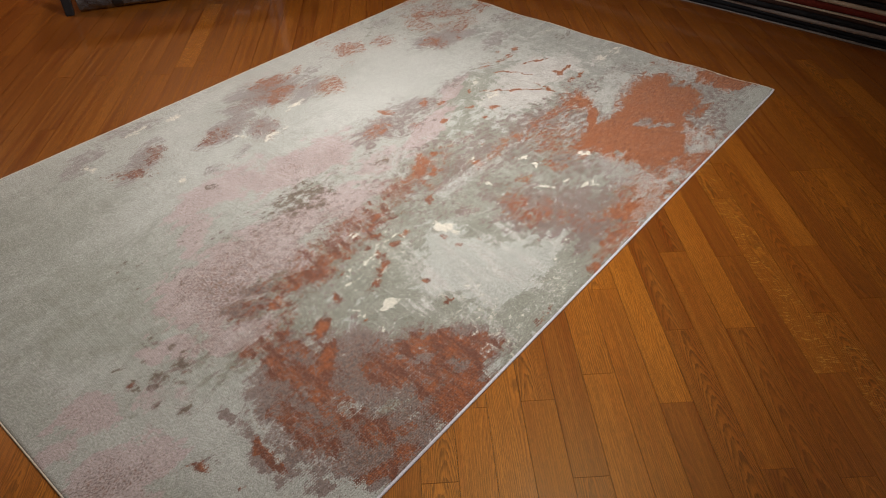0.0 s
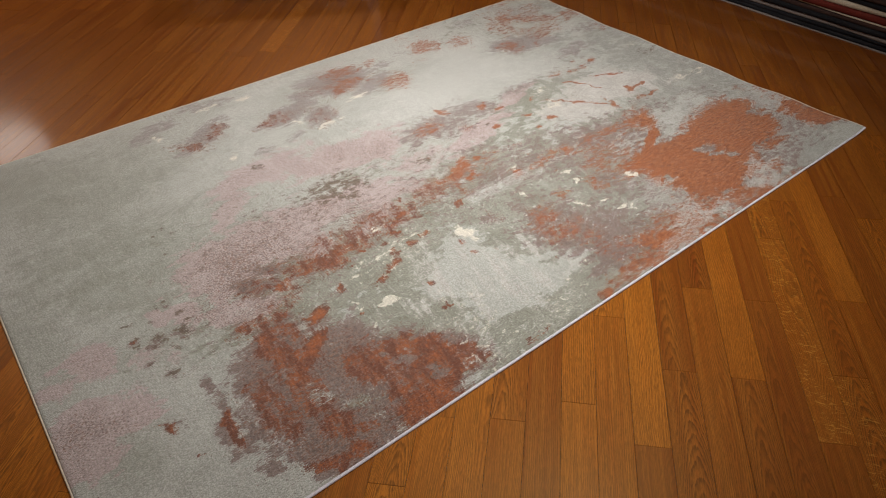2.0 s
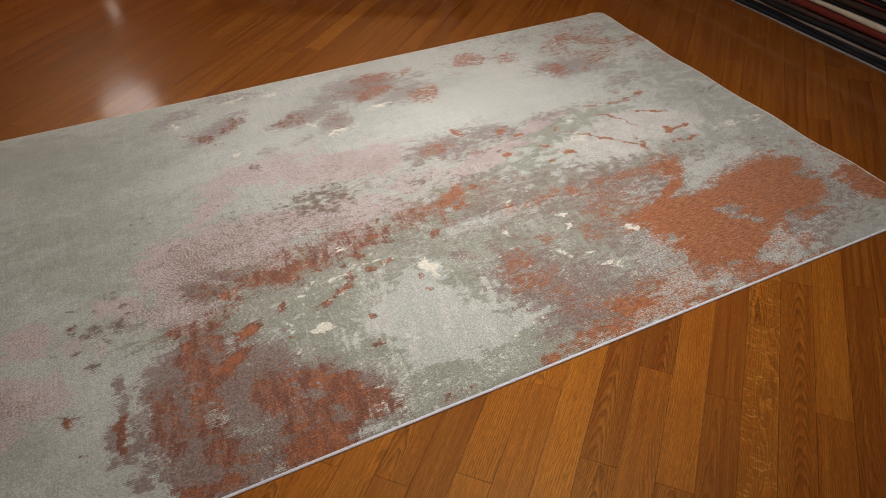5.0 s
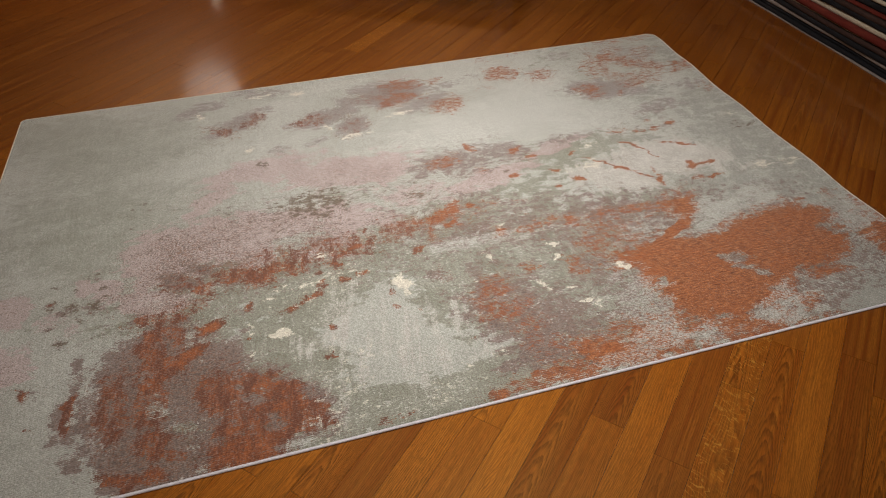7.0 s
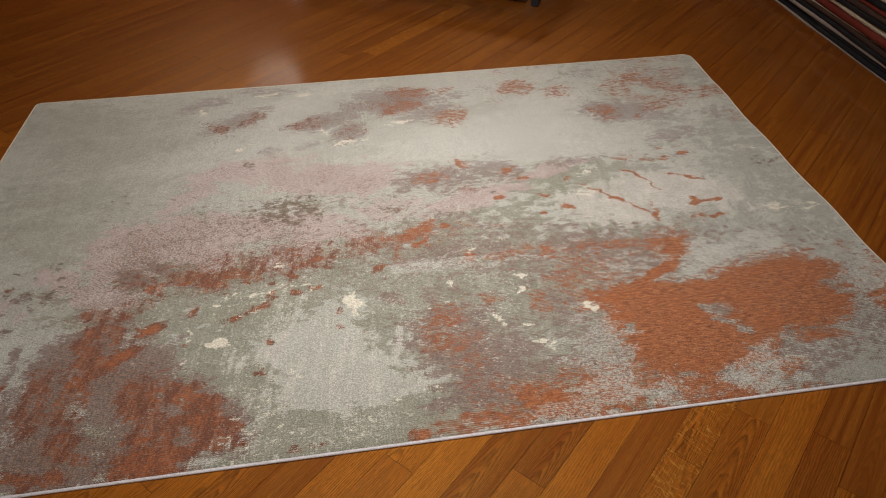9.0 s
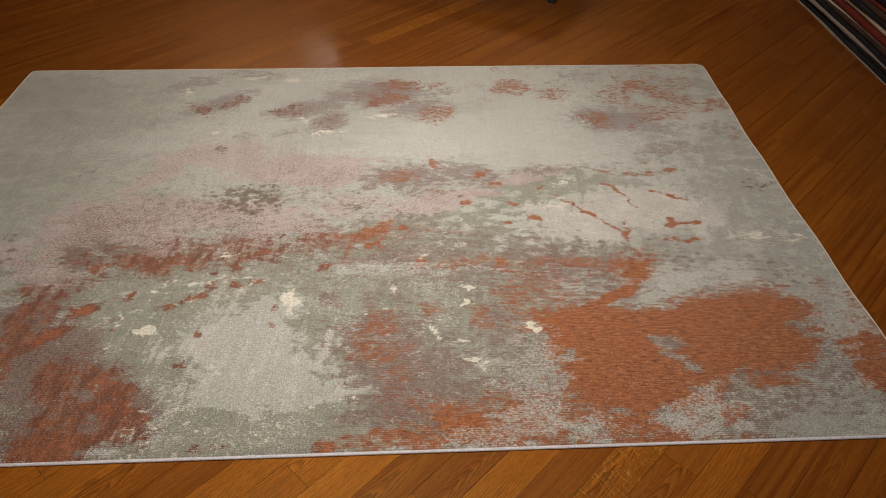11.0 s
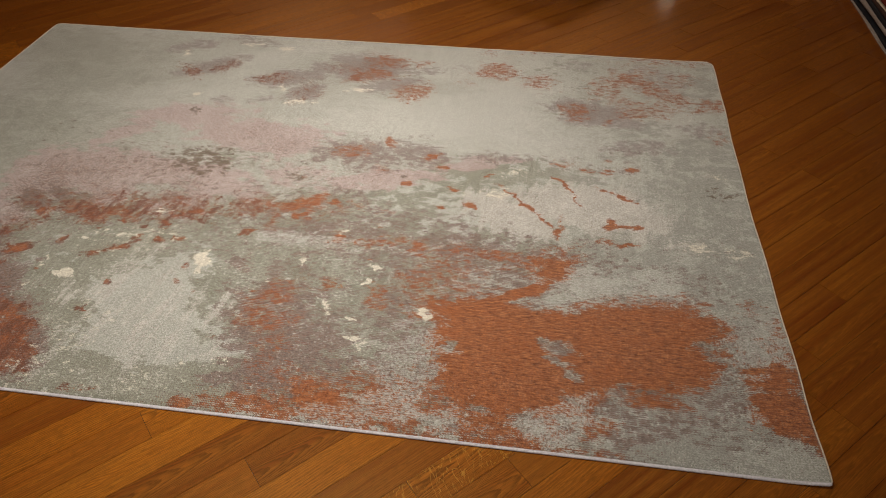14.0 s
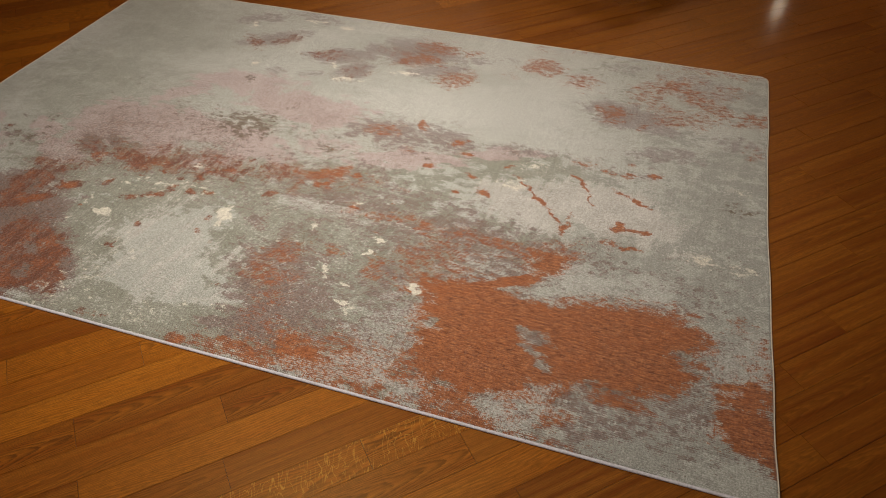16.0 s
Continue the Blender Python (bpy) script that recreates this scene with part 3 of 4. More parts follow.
RUST_5 = [
    (-1.382, 0.14, 0.043, 0.04, -88, 0.28), (-1.14, 0.434, 0.049, 0.024, -65, 0.42), (-1.284, 0.469, 0.026, 0.02, -88, 0.45), (-1.296, 0.135, 0.046, 0.035, -9, 0.3),
    (-0.92, 0.523, 0.138, 0.053, -13, 0.22), (-0.633, 0.323, 0.046, 0.025, -30, -1.2), (-0.59, 0.241, 0.042, 0.02, -33, -1.0), (-0.899, 0.281, 0.019, 0.018, -4, -1.2),
    (-0.679, 0.076, 0.035, 0.024, -19, -0.9), (-0.583, 0.142, 0.029, 0.015, -19, -0.9), (-0.797, 0.097, 0.024, 0.014, -31, -0.8), (-2.282, 0.494, 0.036, 0.018, 48, 0.85),
    (-2.347, 0.403, 0.055, 0.023, 44, 0.85), (-2.172, 0.556, 0.025, 0.015, 72, 0.85), (-2.054, 0.502, 0.035, 0.012, 28, 0.85), (-1.994, 0.535, 0.04, 0.012, 28, 0.85),
]
RUST_6 = [
    (-1.939, 0.591, 0.015, 0.012, 28, 0.85), (-1.872, 0.585, 0.016, 0.012, 20, 0.85), (-1.876, 0.66, 0.019, 0.016, 64, 0.85), (-2.016, 0.655, 0.014, 0.011, -73, 0.85),
    (-1.944, 0.388, 0.011, 0.01, -80, 0.85), (-1.971, 0.277, 0.011, 0.007, -78, 0.85), (-1.949, 0.28, 0.009, 0.007, 11, 0.85), (-2.173, 0.419, 0.012, 0.007, -66, 0.85),
    (-1.808, 0.738, 0.019, 0.013, 24, 0.85), (-1.845, 0.708, 0.019, 0.01, 24, 0.85), (-1.811, 0.597, 0.02, 0.012, 7, 0.85), (-2.058, 0.694, 0.195, 0.029, 9, 0.28),
    (-1.742, 0.755, 0.127, 0.027, 15, 0.24), (-2.38, 0.593, 0.148, 0.04, 18, 0.45), (-2.286, 0.495, 0.03, 0.017, 14, 1.0), (-2.34, 0.417, 0.032, 0.017, 16, 0.95),
]
RUST_7 = [
    (-2.358, 0.371, 0.015, 0.012, 14, 0.85), (-2.305, 0.666, 0.037, 0.029, -9, 0.62), (-2.423, 0.523, 0.041, 0.031, 14, 0.42), (-2.22, 0.056, 0.106, 0.054, -21, 0.5),
    (-2.26, 0.015, 0.058, 0.033, -9, 0.55), (-2.436, 0.039, 0.041, 0.023, -11, 0.55), (-2.518, 0.045, 0.054, 0.024, -24, 0.5), (-2.443, 0.398, 0.091, 0.043, -78, 0.46),
    (-2.445, 0.259, 0.086, 0.043, -86, 0.4), (-2.262, 0.227, 0.08, 0.052, -71, 0.42), (-2.543, 0.27, 0.114, 0.04, 90, 0.36), (-2.431, 0.112, 0.061, 0.039, -69, 0.4),
    (-2.136, 0.221, 0.126, 0.04, -50, 0.44), (-2.12, 0.141, 0.062, 0.028, -37, 0.42), (-2.373, 0.48, 0.053, 0.025, -79, 0.4), (-2.122, 0.685, 0.078, 0.029, -7, 0.5),
]
RUST_8 = [
    (-2.651, 0.288, 0.067, 0.016, 80, 0.55), (-2.17, 0.546, 0.015, 0.015, -31, 0.62), (-2.37, 0.065, 0.029, 0.022, -16, 0.4), (-2.778, 0.381, 0.017, 0.014, -15, 0.85),
    (-2.803, 0.408, 0.017, 0.005, -30, 0.62), (-2.762, 0.254, 0.007, 0.005, -18, 0.7), (-2.487, 0.578, 0.028, 0.016, -29, 0.5), (-2.753, 0.73, 0.014, 0.009, -11, 0.4),
    (-2.341, 0.154, 0.043, 0.019, -21, -0.9), (-1.18, 0.048, 0.088, 0.03, -19, 0.64), (-0.99, 0.057, 0.102, 0.034, -24, 0.52), (-1.358, 0.03, 0.068, 0.027, -14, 0.55),
    (-1.544, 0.023, 0.023, 0.012, -22, 0.62), (-1.44, 0.321, 0.086, 0.055, -53, 0.4), (-0.803, 0.028, 0.058, 0.044, -85, 0.6), (-1.47, 0.822, 0.062, 0.033, 28, 0.62),
]
RUST_9 = [
    (-1.465, 0.756, 0.032, 0.011, 26, 0.68), (-1.603, 0.657, 0.025, 0.01, 29, 0.62), (-1.31, 0.658, 0.029, 0.023, 10, 0.85), (-1.19, 0.659, 0.069, 0.02, 11, 0.52),
    (-1.059, 0.659, 0.034, 0.026, -21, 0.9), (-0.9, 0.66, 0.073, 0.029, -3, 0.34), (-0.812, 0.653, 0.086, 0.025, -3, 0.46), (-0.66, 0.635, 0.08, 0.019, 12, 0.62),
    (-1.382, 1.134, 0.064, 0.038, 22, 0.46), (-1.26, 1.2, 0.028, 0.018, -72, 0.62), (-1.084, 1.134, 0.021, 0.016, 26, 0.85), (-1.031, 1.078, 0.02, 0.015, 23, 0.9),
    (-0.986, 0.962, 0.011, 0.009, 18, 1.0), (-0.909, 0.877, 0.013, 0.01, 3, 1.2), (-0.871, 1.05, 0.009, 0.009, 29, 0.8), (-1.42, 0.415, 0.059, 0.04, 31, 0.36),
]
RUST_10 = [
    (-1.151, 0.967, 0.013, 0.009, 30, 0.85), (-1.013, 0.86, 0.011, 0.008, 27, 0.8), (-1.193, 0.736, 0.008, 0.007, 30, 0.9), (-1.2, 0.584, 0.013, 0.006, -18, 0.8),
    (-1.375, 0.84, 0.017, 0.012, 3, 0.6), (-1.581, 0.751, 0.035, 0.015, -13, 0.42), (-1.017, 0.581, 0.012, 0.008, -18, 0.5), (-1.264, 0.465, 0.017, 0.01, -7, 0.45),
    (-1.26, 1.04, 0.031, 0.019, -22, 0.3), (-1.527, 0.964, 0.042, 0.011, 4, 0.3), (-2.085, 0.139, 0.118, 0.061, -57, 0.42), (-2.19, 0.086, 0.084, 0.053, -72, 0.4),
    (-0.401, 1.749, 0.147, 0.056, 48, 0.39), (-0.257, 1.708, 0.162, 0.05, -39, 0.53), (-0.314, 1.557, 0.104, 0.07, 16, 0.39), (-0.401, 1.603, 0.112, 0.059, -60, 0.328),
]
RUST_11 = [
    (-0.575, 1.523, 0.051, 0.046, 18, 0.53), (-0.566, 1.458, 0.045, 0.014, 22, 0.484), (-0.471, 1.768, 0.064, 0.032, 18, 0.429), (-0.369, 1.804, 0.058, 0.03, 24, 0.53),
    (-0.165, 1.814, 0.07, 0.062, 34, 0.351), (-0.226, 1.975, 0.16, 0.038, 14, 0.406), (-0.046, 1.616, 0.056, 0.053, 27, 0.53), (-0.885, 1.807, 0.072, 0.066, -63, 0.468),
    (-0.733, 1.717, 0.069, 0.059, 26, 0.429), (-0.622, 1.153, 0.045, 0.015, 6, 0.72), (-0.542, 1.124, 0.024, 0.011, 13, 0.55), (-0.473, 1.116, 0.021, 0.014, 22, 0.58),
    (-0.385, 1.146, 0.017, 0.014, 18, 1.1), (-0.04, 1.395, 0.051, 0.035, -80, 0.312), (-0.473, 1.191, 0.019, 0.013, -72, 0.4), (-0.469, 1.44, 0.024, 0.016, 26, 0.468),
]
RUST_12 = [
    (-0.249, 1.865, 0.04, 0.032, 69, 0.351), (-0.084, 1.979, 0.101, 0.043, 12, 0.312), (-0.06, 0.278, 0.066, 0.041, 10, 1.3), (-0.054, 0.186, 0.061, 0.057, 1, 1.5),
    (-0.032, 0.367, 0.041, 0.037, -57, 0.58), (-0.083, 0.525, 0.041, 0.029, 66, 0.36), (-0.136, 0.359, 0.019, 0.017, 87, 0.5), (-0.024, 0.461, 0.028, 0.027, -61, 0.55),
    (-0.371, 0.162, 0.065, 0.017, -1, 0.75), (-0.005, 0.106, 0.032, 0.018, -72, 1.3), (-2.205, 1.627, 0.082, 0.029, -35, 0.484), (-2.077, 1.688, 0.08, 0.037, 43, 0.452),
    (-1.841, 1.604, 0.096, 0.046, 14, 0.499), (-1.664, 1.489, 0.099, 0.058, 43, 0.39), (-1.541, 1.713, 0.099, 0.051, -30, 0.351), (-1.443, 1.686, 0.098, 0.05, 8, 0.53),
]
RUST_13 = [
    (-1.401, 1.816, 0.096, 0.048, -10, 0.53), (-1.245, 1.571, 0.086, 0.056, 28, 0.53), (-1.445, 1.742, 0.038, 0.032, -10, 0.484), (-0.91, 1.803, 0.075, 0.061, 7, 0.484),
    (-0.733, 1.718, 0.074, 0.054, 28, 0.39), (-0.952, 1.957, 0.053, 0.034, 38, 0.328), (-1.227, 1.8, 0.034, 0.029, 28, 0.484), (-0.753, 1.982, 0.061, 0.024, 1, 0.328),
    (-1.042, 1.671, 0.042, 0.03, -1, 0.234), (-1.674, 1.596, 0.056, 0.037, 66, 0.328),
]
CREAM_1 = [
    (-2.085, 0.411, 0.02, 0.015, -21, 1.4), (-1.695, 0.519, 0.025, 0.016, -66, 1.2), (-1.685, 0.477, 0.011, 0.009, -48, 1), (-1.682, 0.548, 0.023, 0.006, -73, 0.8),
    (-0.99, 0.381, 0.016, 0.013, -65, 1.5), (-1.163, 0.551, 0.014, 0.011, 10, 1.1), (-1.179, 0.492, 0.009, 0.006, -67, 1.1), (-1.272, 0.373, 0.03, 0.011, -69, 0.9),
    (-1.288, 0.394, 0.01, 0.009, 89, 0.8), (-1.15, 0.251, 0.015, 0.013, -47, 1), (-1.177, 0.274, 0.018, 0.007, -2, 0.7), (-1.181, 0.346, 0.013, 0.007, -4, 0.7),
    (-1.389, 0.556, 0.031, 0.014, -78, 0.5), (-1.459, 0.455, 0.008, 0.004, 8, 1), (-1.476, 0.353, 0.008, 0.004, 8, 1), (-2.058, 0.704, 0.014, 0.005, 5, 1),
]
CREAM_2 = [
    (-2.101, 0.559, 0.014, 0.007, 1, 1), (-2.171, 0.435, 0.011, 0.007, 50, 1), (-2.173, 0.465, 0.018, 0.005, 42, 1), (-2.177, 0.357, 0.008, 0.007, 74, 1),
    (-1.677, 1.437, 0.047, 0.015, 5, 1), (-1.441, 1.563, 0.047, 0.008, 6, 1.1), (-1.779, 1.52, 0.038, 0.009, -78, 0.7), (-2.102, 1.459, 0.018, 0.012, -88, 0.8),
    (-0.204, 0.763, 0.028, 0.019, 29, 0.9), (-0.111, 0.749, 0.079, 0.018, 0, 0.4), (-0.892, 0.947, 0.056, 0.019, -1, 0.4), (-0.833, 0.953, 0.035, 0.026, 4, 0.5),
    (-0.087, 1.133, 0.028, 0.014, 3, 0.6), (-1.602, 0.146, 0.017, 0.006, -67, 1), (-1.492, 0.155, 0.031, 0.019, -11, 0.35), (-1.913, 0.732, 0.028, 0.015, 1, 0.4),
]
CREAM_3 = [
    (-1.905, 0.603, 0.101, 0.04, 4, 0.25), (-2.006, 0.553, 0.122, 0.052, 3, 0.15), (-1.666, 0.073, 0.092, 0.046, 4, 0.1), (-2.03, 1.9, 0.033, 0.01, 3, 0.8),
    (-2.287, 1.794, 0.045, 0.015, -70, 0.5), (-1.866, 1.875, 0.022, 0.01, 3, 0.8), (-0.985, 0.83, 0.01, 0.008, -7, 0.7), (-1.299, 0.699, 0.009, 0.008, -14, 0.8),
    (-0.772, 1.086, 0.081, 0.028, 7, 0.25), (-1.82, 0.216, 0.205, 0.14, -32, 0.05), (-1.941, 0.151, 0.163, 0.095, 76, 0.14),
]
GRIT_1 = [
    (-1.003, 0.199, 0.172, 0.106, -84, 0.6), (-0.459, 0.587, 0.177, 0.054, 9, 0.6), (-1.08, 0.055, 0.213, 0.057, 9, 0.6), (-0.596, 0.098, 0.104, 0.074, 58, 0.6),
    (-0.074, 0.393, 0.147, 0.081, 55, 0.6), (-1.306, 0.181, 0.121, 0.08, 9, 0.36), (-1.445, 0.639, 0.22, 0.035, -1, 0.6), (-0.88, 0.055, 0.122, 0.06, 12, 0.54),
    (-0.305, 0.091, 0.063, 0.032, 19, 0.3), (-0.274, 0.508, 0.111, 0.069, 22, 0.36), (-2.58, 0.156, 0.084, 0.059, -90, 0.42), (-0.179, 0.102, 0.076, 0.039, 63, 0.36),
    (-2.483, 0.712, 0.209, 0.122, -5, 0.24), (-2.604, 0.314, 0.062, 0.016, -85, 0.55), (-2.585, 0.189, 0.063, 0.016, -79, 0.5), (-2.269, 0.68, 0.054, 0.028, -54, 0.45),
]
GRIT_2 = [
    (-2.438, 0.594, 0.049, 0.013, 79, 0.4), (-1.478, 0.64, 0.136, 0.017, 7, 0.6), (-1.097, 0.705, 0.035, 0.021, -24, 0.4), (-1.381, 0.546, 0.033, 0.025, -2, 0.4),
    (-0.52, 0.548, 0.118, 0.056, 1, 0.55), (-0.372, 0.518, 0.095, 0.03, 5, 0.45), (-0.671, 0.059, 0.069, 0.032, -18, 0.5), (-0.54, 0.106, 0.059, 0.032, -33, 0.5),
    (-0.089, 0.5, 0.062, 0.053, -11, 0.45), (-0.067, 0.361, 0.041, 0.039, -20, 0.55), (-0.136, 0.156, 0.033, 0.016, -47, 0.55),
]
PATTERN = {
    "dusk": DUSK_1,
    "dawn": DAWN_1,
    "sage": SAGE_1 + SAGE_2 + SAGE_3,
    "pale": PALE_1 + PALE_2 + PALE_3,
    "pink": PINK_1 + PINK_2,
    "mauve": MAUVE_1 + MAUVE_2 + MAUVE_3 + MAUVE_4 + MAUVE_5 + MAUVE_6,
    "umber": UMBER_1 + UMBER_2,
    "rust": RUST_1 + RUST_2 + RUST_3 + RUST_4 + RUST_5 + RUST_6 + RUST_7 + RUST_8 + RUST_9 + RUST_10 + RUST_11 + RUST_12 + RUST_13,
    "cream": CREAM_1 + CREAM_2 + CREAM_3,
    "grit": GRIT_1 + GRIT_2,
}


def cloud(nx, ny, cx, cy, seed, octaves=4):
    """Smooth lattice noise between 0 and 1 on an nx by ny grid with first cells of cx by cy points."""
    r = np.random.RandomState(seed)
    total, amp, norm = np.zeros((nx, ny)), 1.0, 0.0
    for _ in range(octaves):
        gx, gy = np.arange(nx) / cx, np.arange(ny) / cy
        g = r.rand(int(gx[-1]) + 3, int(gy[-1]) + 3)
        ix, iy = gx.astype(int), gy.astype(int)
        fx, fy = gx - ix, gy - iy
        fx, fy = (fx * fx * (3 - 2 * fx))[:, None], (fy * fy * (3 - 2 * fy))[None]
        a, b = g[np.ix_(ix, iy)], g[np.ix_(ix + 1, iy)]
        c, d = g[np.ix_(ix, iy + 1)], g[np.ix_(ix + 1, iy + 1)]
        total += amp * ((a * (1 - fx) + b * fx) * (1 - fy) + (c * (1 - fx) + d * fx) * fy)
        norm, amp, cx, cy = norm + amp, amp * 0.6, max(cx / 2, 1.01), max(cy / 2, 1.01)
    return total / norm


NX, NY = 758, 499
STEP = RUG_W / (NX - 1)
GX, GY = np.meshgrid(np.linspace(-RUG_W, 0, NX), np.linspace(0, RUG_D, NY), indexing="ij")


def mottle(length, depth, seed, octaves=4):
    """Cloud noise over the rug, its first cells given in metres, between -0.5 and 0.5."""
    return cloud(NX, NY, length / STEP, depth / STEP, seed, octaves) - 0.5


def dye(rows, seed, crisp=True):
    """Coverage of one dye over the rug: solid patches with torn edges, thin ones that fade out in flecks."""
    wx = GX + 0.052 * mottle(0.075, 0.045, seed) + 0.018 * mottle(0.022, 0.014, seed + 4, 2)
    wy = GY + 0.038 * mottle(0.070, 0.035, seed + 1) + 0.014 * mottle(0.022, 0.012, seed + 5, 2)
    ragged = mottle(0.10, 0.05, seed + 2, 5)
    torn = mottle(0.045, 0.022, seed + 3, 4)
    cover = np.zeros((NX, NY))
    for x, y, a, b, turn, density in rows:
        c, s = math.cos(radians(turn)), math.sin(radians(turn))
        u, v = (wx - x) * c + (wy - y) * s, (wy - y) * c - (wx - x) * s
        a, b = max(a, 0.005), max(b, 0.0036)
        d = np.sqrt((u / a) ** 2 + (v / b) ** 2)
        if crisp and abs(density) > 0.7:
            inside = ((1.12 if b > 0.008 else 0.85) - d) * b + (0.9 * ragged + 0.9 * torn) * min(0.06, 1.5 * b)
            k = np.clip(0.5 + inside / min(0.055, 1.6 * b), 0, 1)
        else:
            k = np.clip((1.5 - d - 1.6 * torn - 1.0 * ragged) / 0.75, 0, 1)
        k = abs(density) * k
        cover = cover * (1 - np.clip(k, 0, 1)) if density < 0 else np.maximum(cover, k) + 0.15 * np.minimum(cover, k)
    return np.clip(cover, 0, 1.5)


def blurred(field, reach):
    """A box blur, twice, of the given reach in metres."""
    k = int(reach / STEP)
    for _ in range(2):
        for axis in (0, 1):
            pad = [(0, 0), (0, 0)]
            pad[axis] = (k + 1, k)
            total = np.cumsum(np.pad(field, pad, mode="edge"), axis=axis)
            n = field.shape[axis]
            field = (np.take(total, np.arange(2 * k + 1, 2 * k + 1 + n), axis) - np.take(total, np.arange(n), axis)) / (2 * k + 1)
    return field


def rug_dyes():
    m = Nodes("printed_rug_pile")
    p = m.coords()
    xyz = m.node("ShaderNodeSeparateXYZ", Vector=p)
    ys = m.tree.nodes[-1].outputs[1]
    # woven rows of loops
    row = m.math("SINE", m.math("MULTIPLY", ys, 2 * math.pi / 0.0060))
    off = m.math("MULTIPLY", m.math("SIGN", row), 1.57)
    loop = m.math("SINE", m.math("ADD", m.math("MULTIPLY", xyz, 2 * math.pi / 0.0068), off))
    weave = m.math("ADD", m.math("MULTIPLY", row, 0.5), m.math("MULTIPLY", loop, 0.5))

    def speck(k, sx, sy, turn=0.0, rows=0.10, rough=0.66):
        """Torn flecks from hand size down to single tufts, against which a dye's coverage is held."""
        spun = m.mapping(p, rot=(0, 0, -turn), loc=(3.1 * k, 7.7 * k, 1.3 * k))
        a = m.noise(m.mapping(spun, (sx, sy, 1)), 1.0, 6, rough)
        n = m.math("ADD", a, m.math("MULTIPLY", weave, rows * 0.35))
        return m.span(n, 0.36, 0.64, 0.07, 1.0)

    def laid(under, name, color, noise, edge=0.07, most=1.0, gain=1.0):
        f = m.smooth(m.math("SUBTRACT", m.math("MULTIPLY", m.attr(name), gain), noise), -edge, edge, 0.0, most)
        return m.mix(f, under, color), f

    big = m.noise(p, 2.2, 5, 0.6)
    mid = m.noise(m.mapping(p, (9, 14, 1)), 1.0, 5, 0.62)
    small = m.noise(m.mapping(p, (60, 90, 1)), 1.0, 4, 0.65)
    col = m.mix(m.span(big, 0.35, 0.65), (0.440, 0.440, 0.402), (0.530, 0.530, 0.494))
    col = m.mix(m.span(mid, 0.4, 0.7, 0, 0.30), col, (0.40, 0.400, 0.362))
    col = m.mix(m.math("MULTIPLY", m.attr("dusk"), m.span(mid, 0.3, 0.7, 0.5, 1.0)), col, (0.295, 0.298, 0.246))
    col = m.mix(m.attr("dawn"), col, (0.575, 0.570, 0.538))
    sage = m.mix(m.span(mid, 0.35, 0.65), (0.262, 0.262, 0.212), (0.335, 0.332, 0.280))
    sage = m.mix(m.smooth(xyz, -0.85, -0.35, 0.0, 0.8), sage, (0.390, 0.388, 0.362))
    col, _ = laid(col, "sage", sage, speck(1, 20, 30), 0.12, 0.92)
    # the pale dye is brushed along the rug's depth and shows the ground between its loops
    comb = m.noise(m.mapping(m.mapping(p, rot=(0, 0, -1.40)), (3.5, 26, 1)), 1.0, 3, 0.6)
    brushed = m.math("ADD", m.math("MULTIPLY", speck(2, 70, 95, 0.0, 0.40, 0.75), 0.80), m.span(comb, 0.40, 0.60, -0.16, 0.74))
    col, _ = laid(col, "pale", m.mix(m.span(mid, 0.35, 0.65), (0.51, 0.482, 0.450), (0.62, 0.592, 0.558)), brushed, 0.06, 0.90, m.smooth(xyz, -1.30, -1.00, 0.72, 1.15))
    col, _ = laid(col, "pink", m.mix(m.span(mid, 0.3, 0.7), (0.500, 0.352, 0.360), (0.590, 0.440, 0.446)), m.math("ADD", m.math("MULTIPLY", speck(3, 70, 100, 0.0, 0.40, 0.75), 0.55), m.math("MULTIPLY", speck(13, 9, 18, 0.15, 0.0, 0.6), 0.50)), 0.09, 0.58, 1.0)
    mauve = m.mix(m.span(small, 0.3, 0.7), (0.200, 0.142, 0.128), (0.300, 0.228, 0.212))
    mauve = m.mix(m.smooth(ys, 0.95, 1.35, 0.0, 0.85), mauve, (0.355, 0.318, 0.308))
    col, _ = laid(col, "mauve", mauve, speck(4, 34, 54, 0.0, 0.2, 0.74), 0.07, 0.90, 1.2)
    # single dark tufts gather near the dyed patches, pale ones on the green-grey ground
    drifts = m.noise(m.mapping(p, (6, 9, 1)), 1.0, 4, 0.65)
    stray = m.noise(m.mapping(p, (150, 230, 1)), 1.0, 3, 0.7)
    gather = m.math("ADD", m.math("MULTIPLY", m.attr("dust"), 0.17), m.span(drifts, 0.3, 0.7, -0.05, 0.05))
    stray = m.smooth(m.math("ADD", stray, gather), 0.645, 0.69, 0.0, 0.80)
    col = m.mix(stray, col, m.mix(m.smooth(small, 0.45, 0.55), (0.165, 0.120, 0.100), (0.230, 0.115, 0.070)))
    glint = m.noise(m.mapping(p, (100, 150, 1), loc=(5, 3, 1)), 1.0, 3, 0.7)
    glint = m.smooth(m.math("ADD", glint, m.math("ADD", m.span(drifts, 0.3, 0.65, 0.08, -0.10), m.math("MULTIPLY", m.attr("sage"), 0.07))), 0.655, 0.695, 0.0, 0.75)
    col = m.mix(glint, col, (0.60, 0.580, 0.54))
    col, _ = laid(col, "umber", (0.165, 0.118, 0.085), speck(5, 34, 55), 0.08, 0.85)
    # rust: woven along the length in the east, wiped along the depth in the west
    weft = m.noise(m.mapping(p, (38, 165, 1)), 1.0, 4, 0.75)
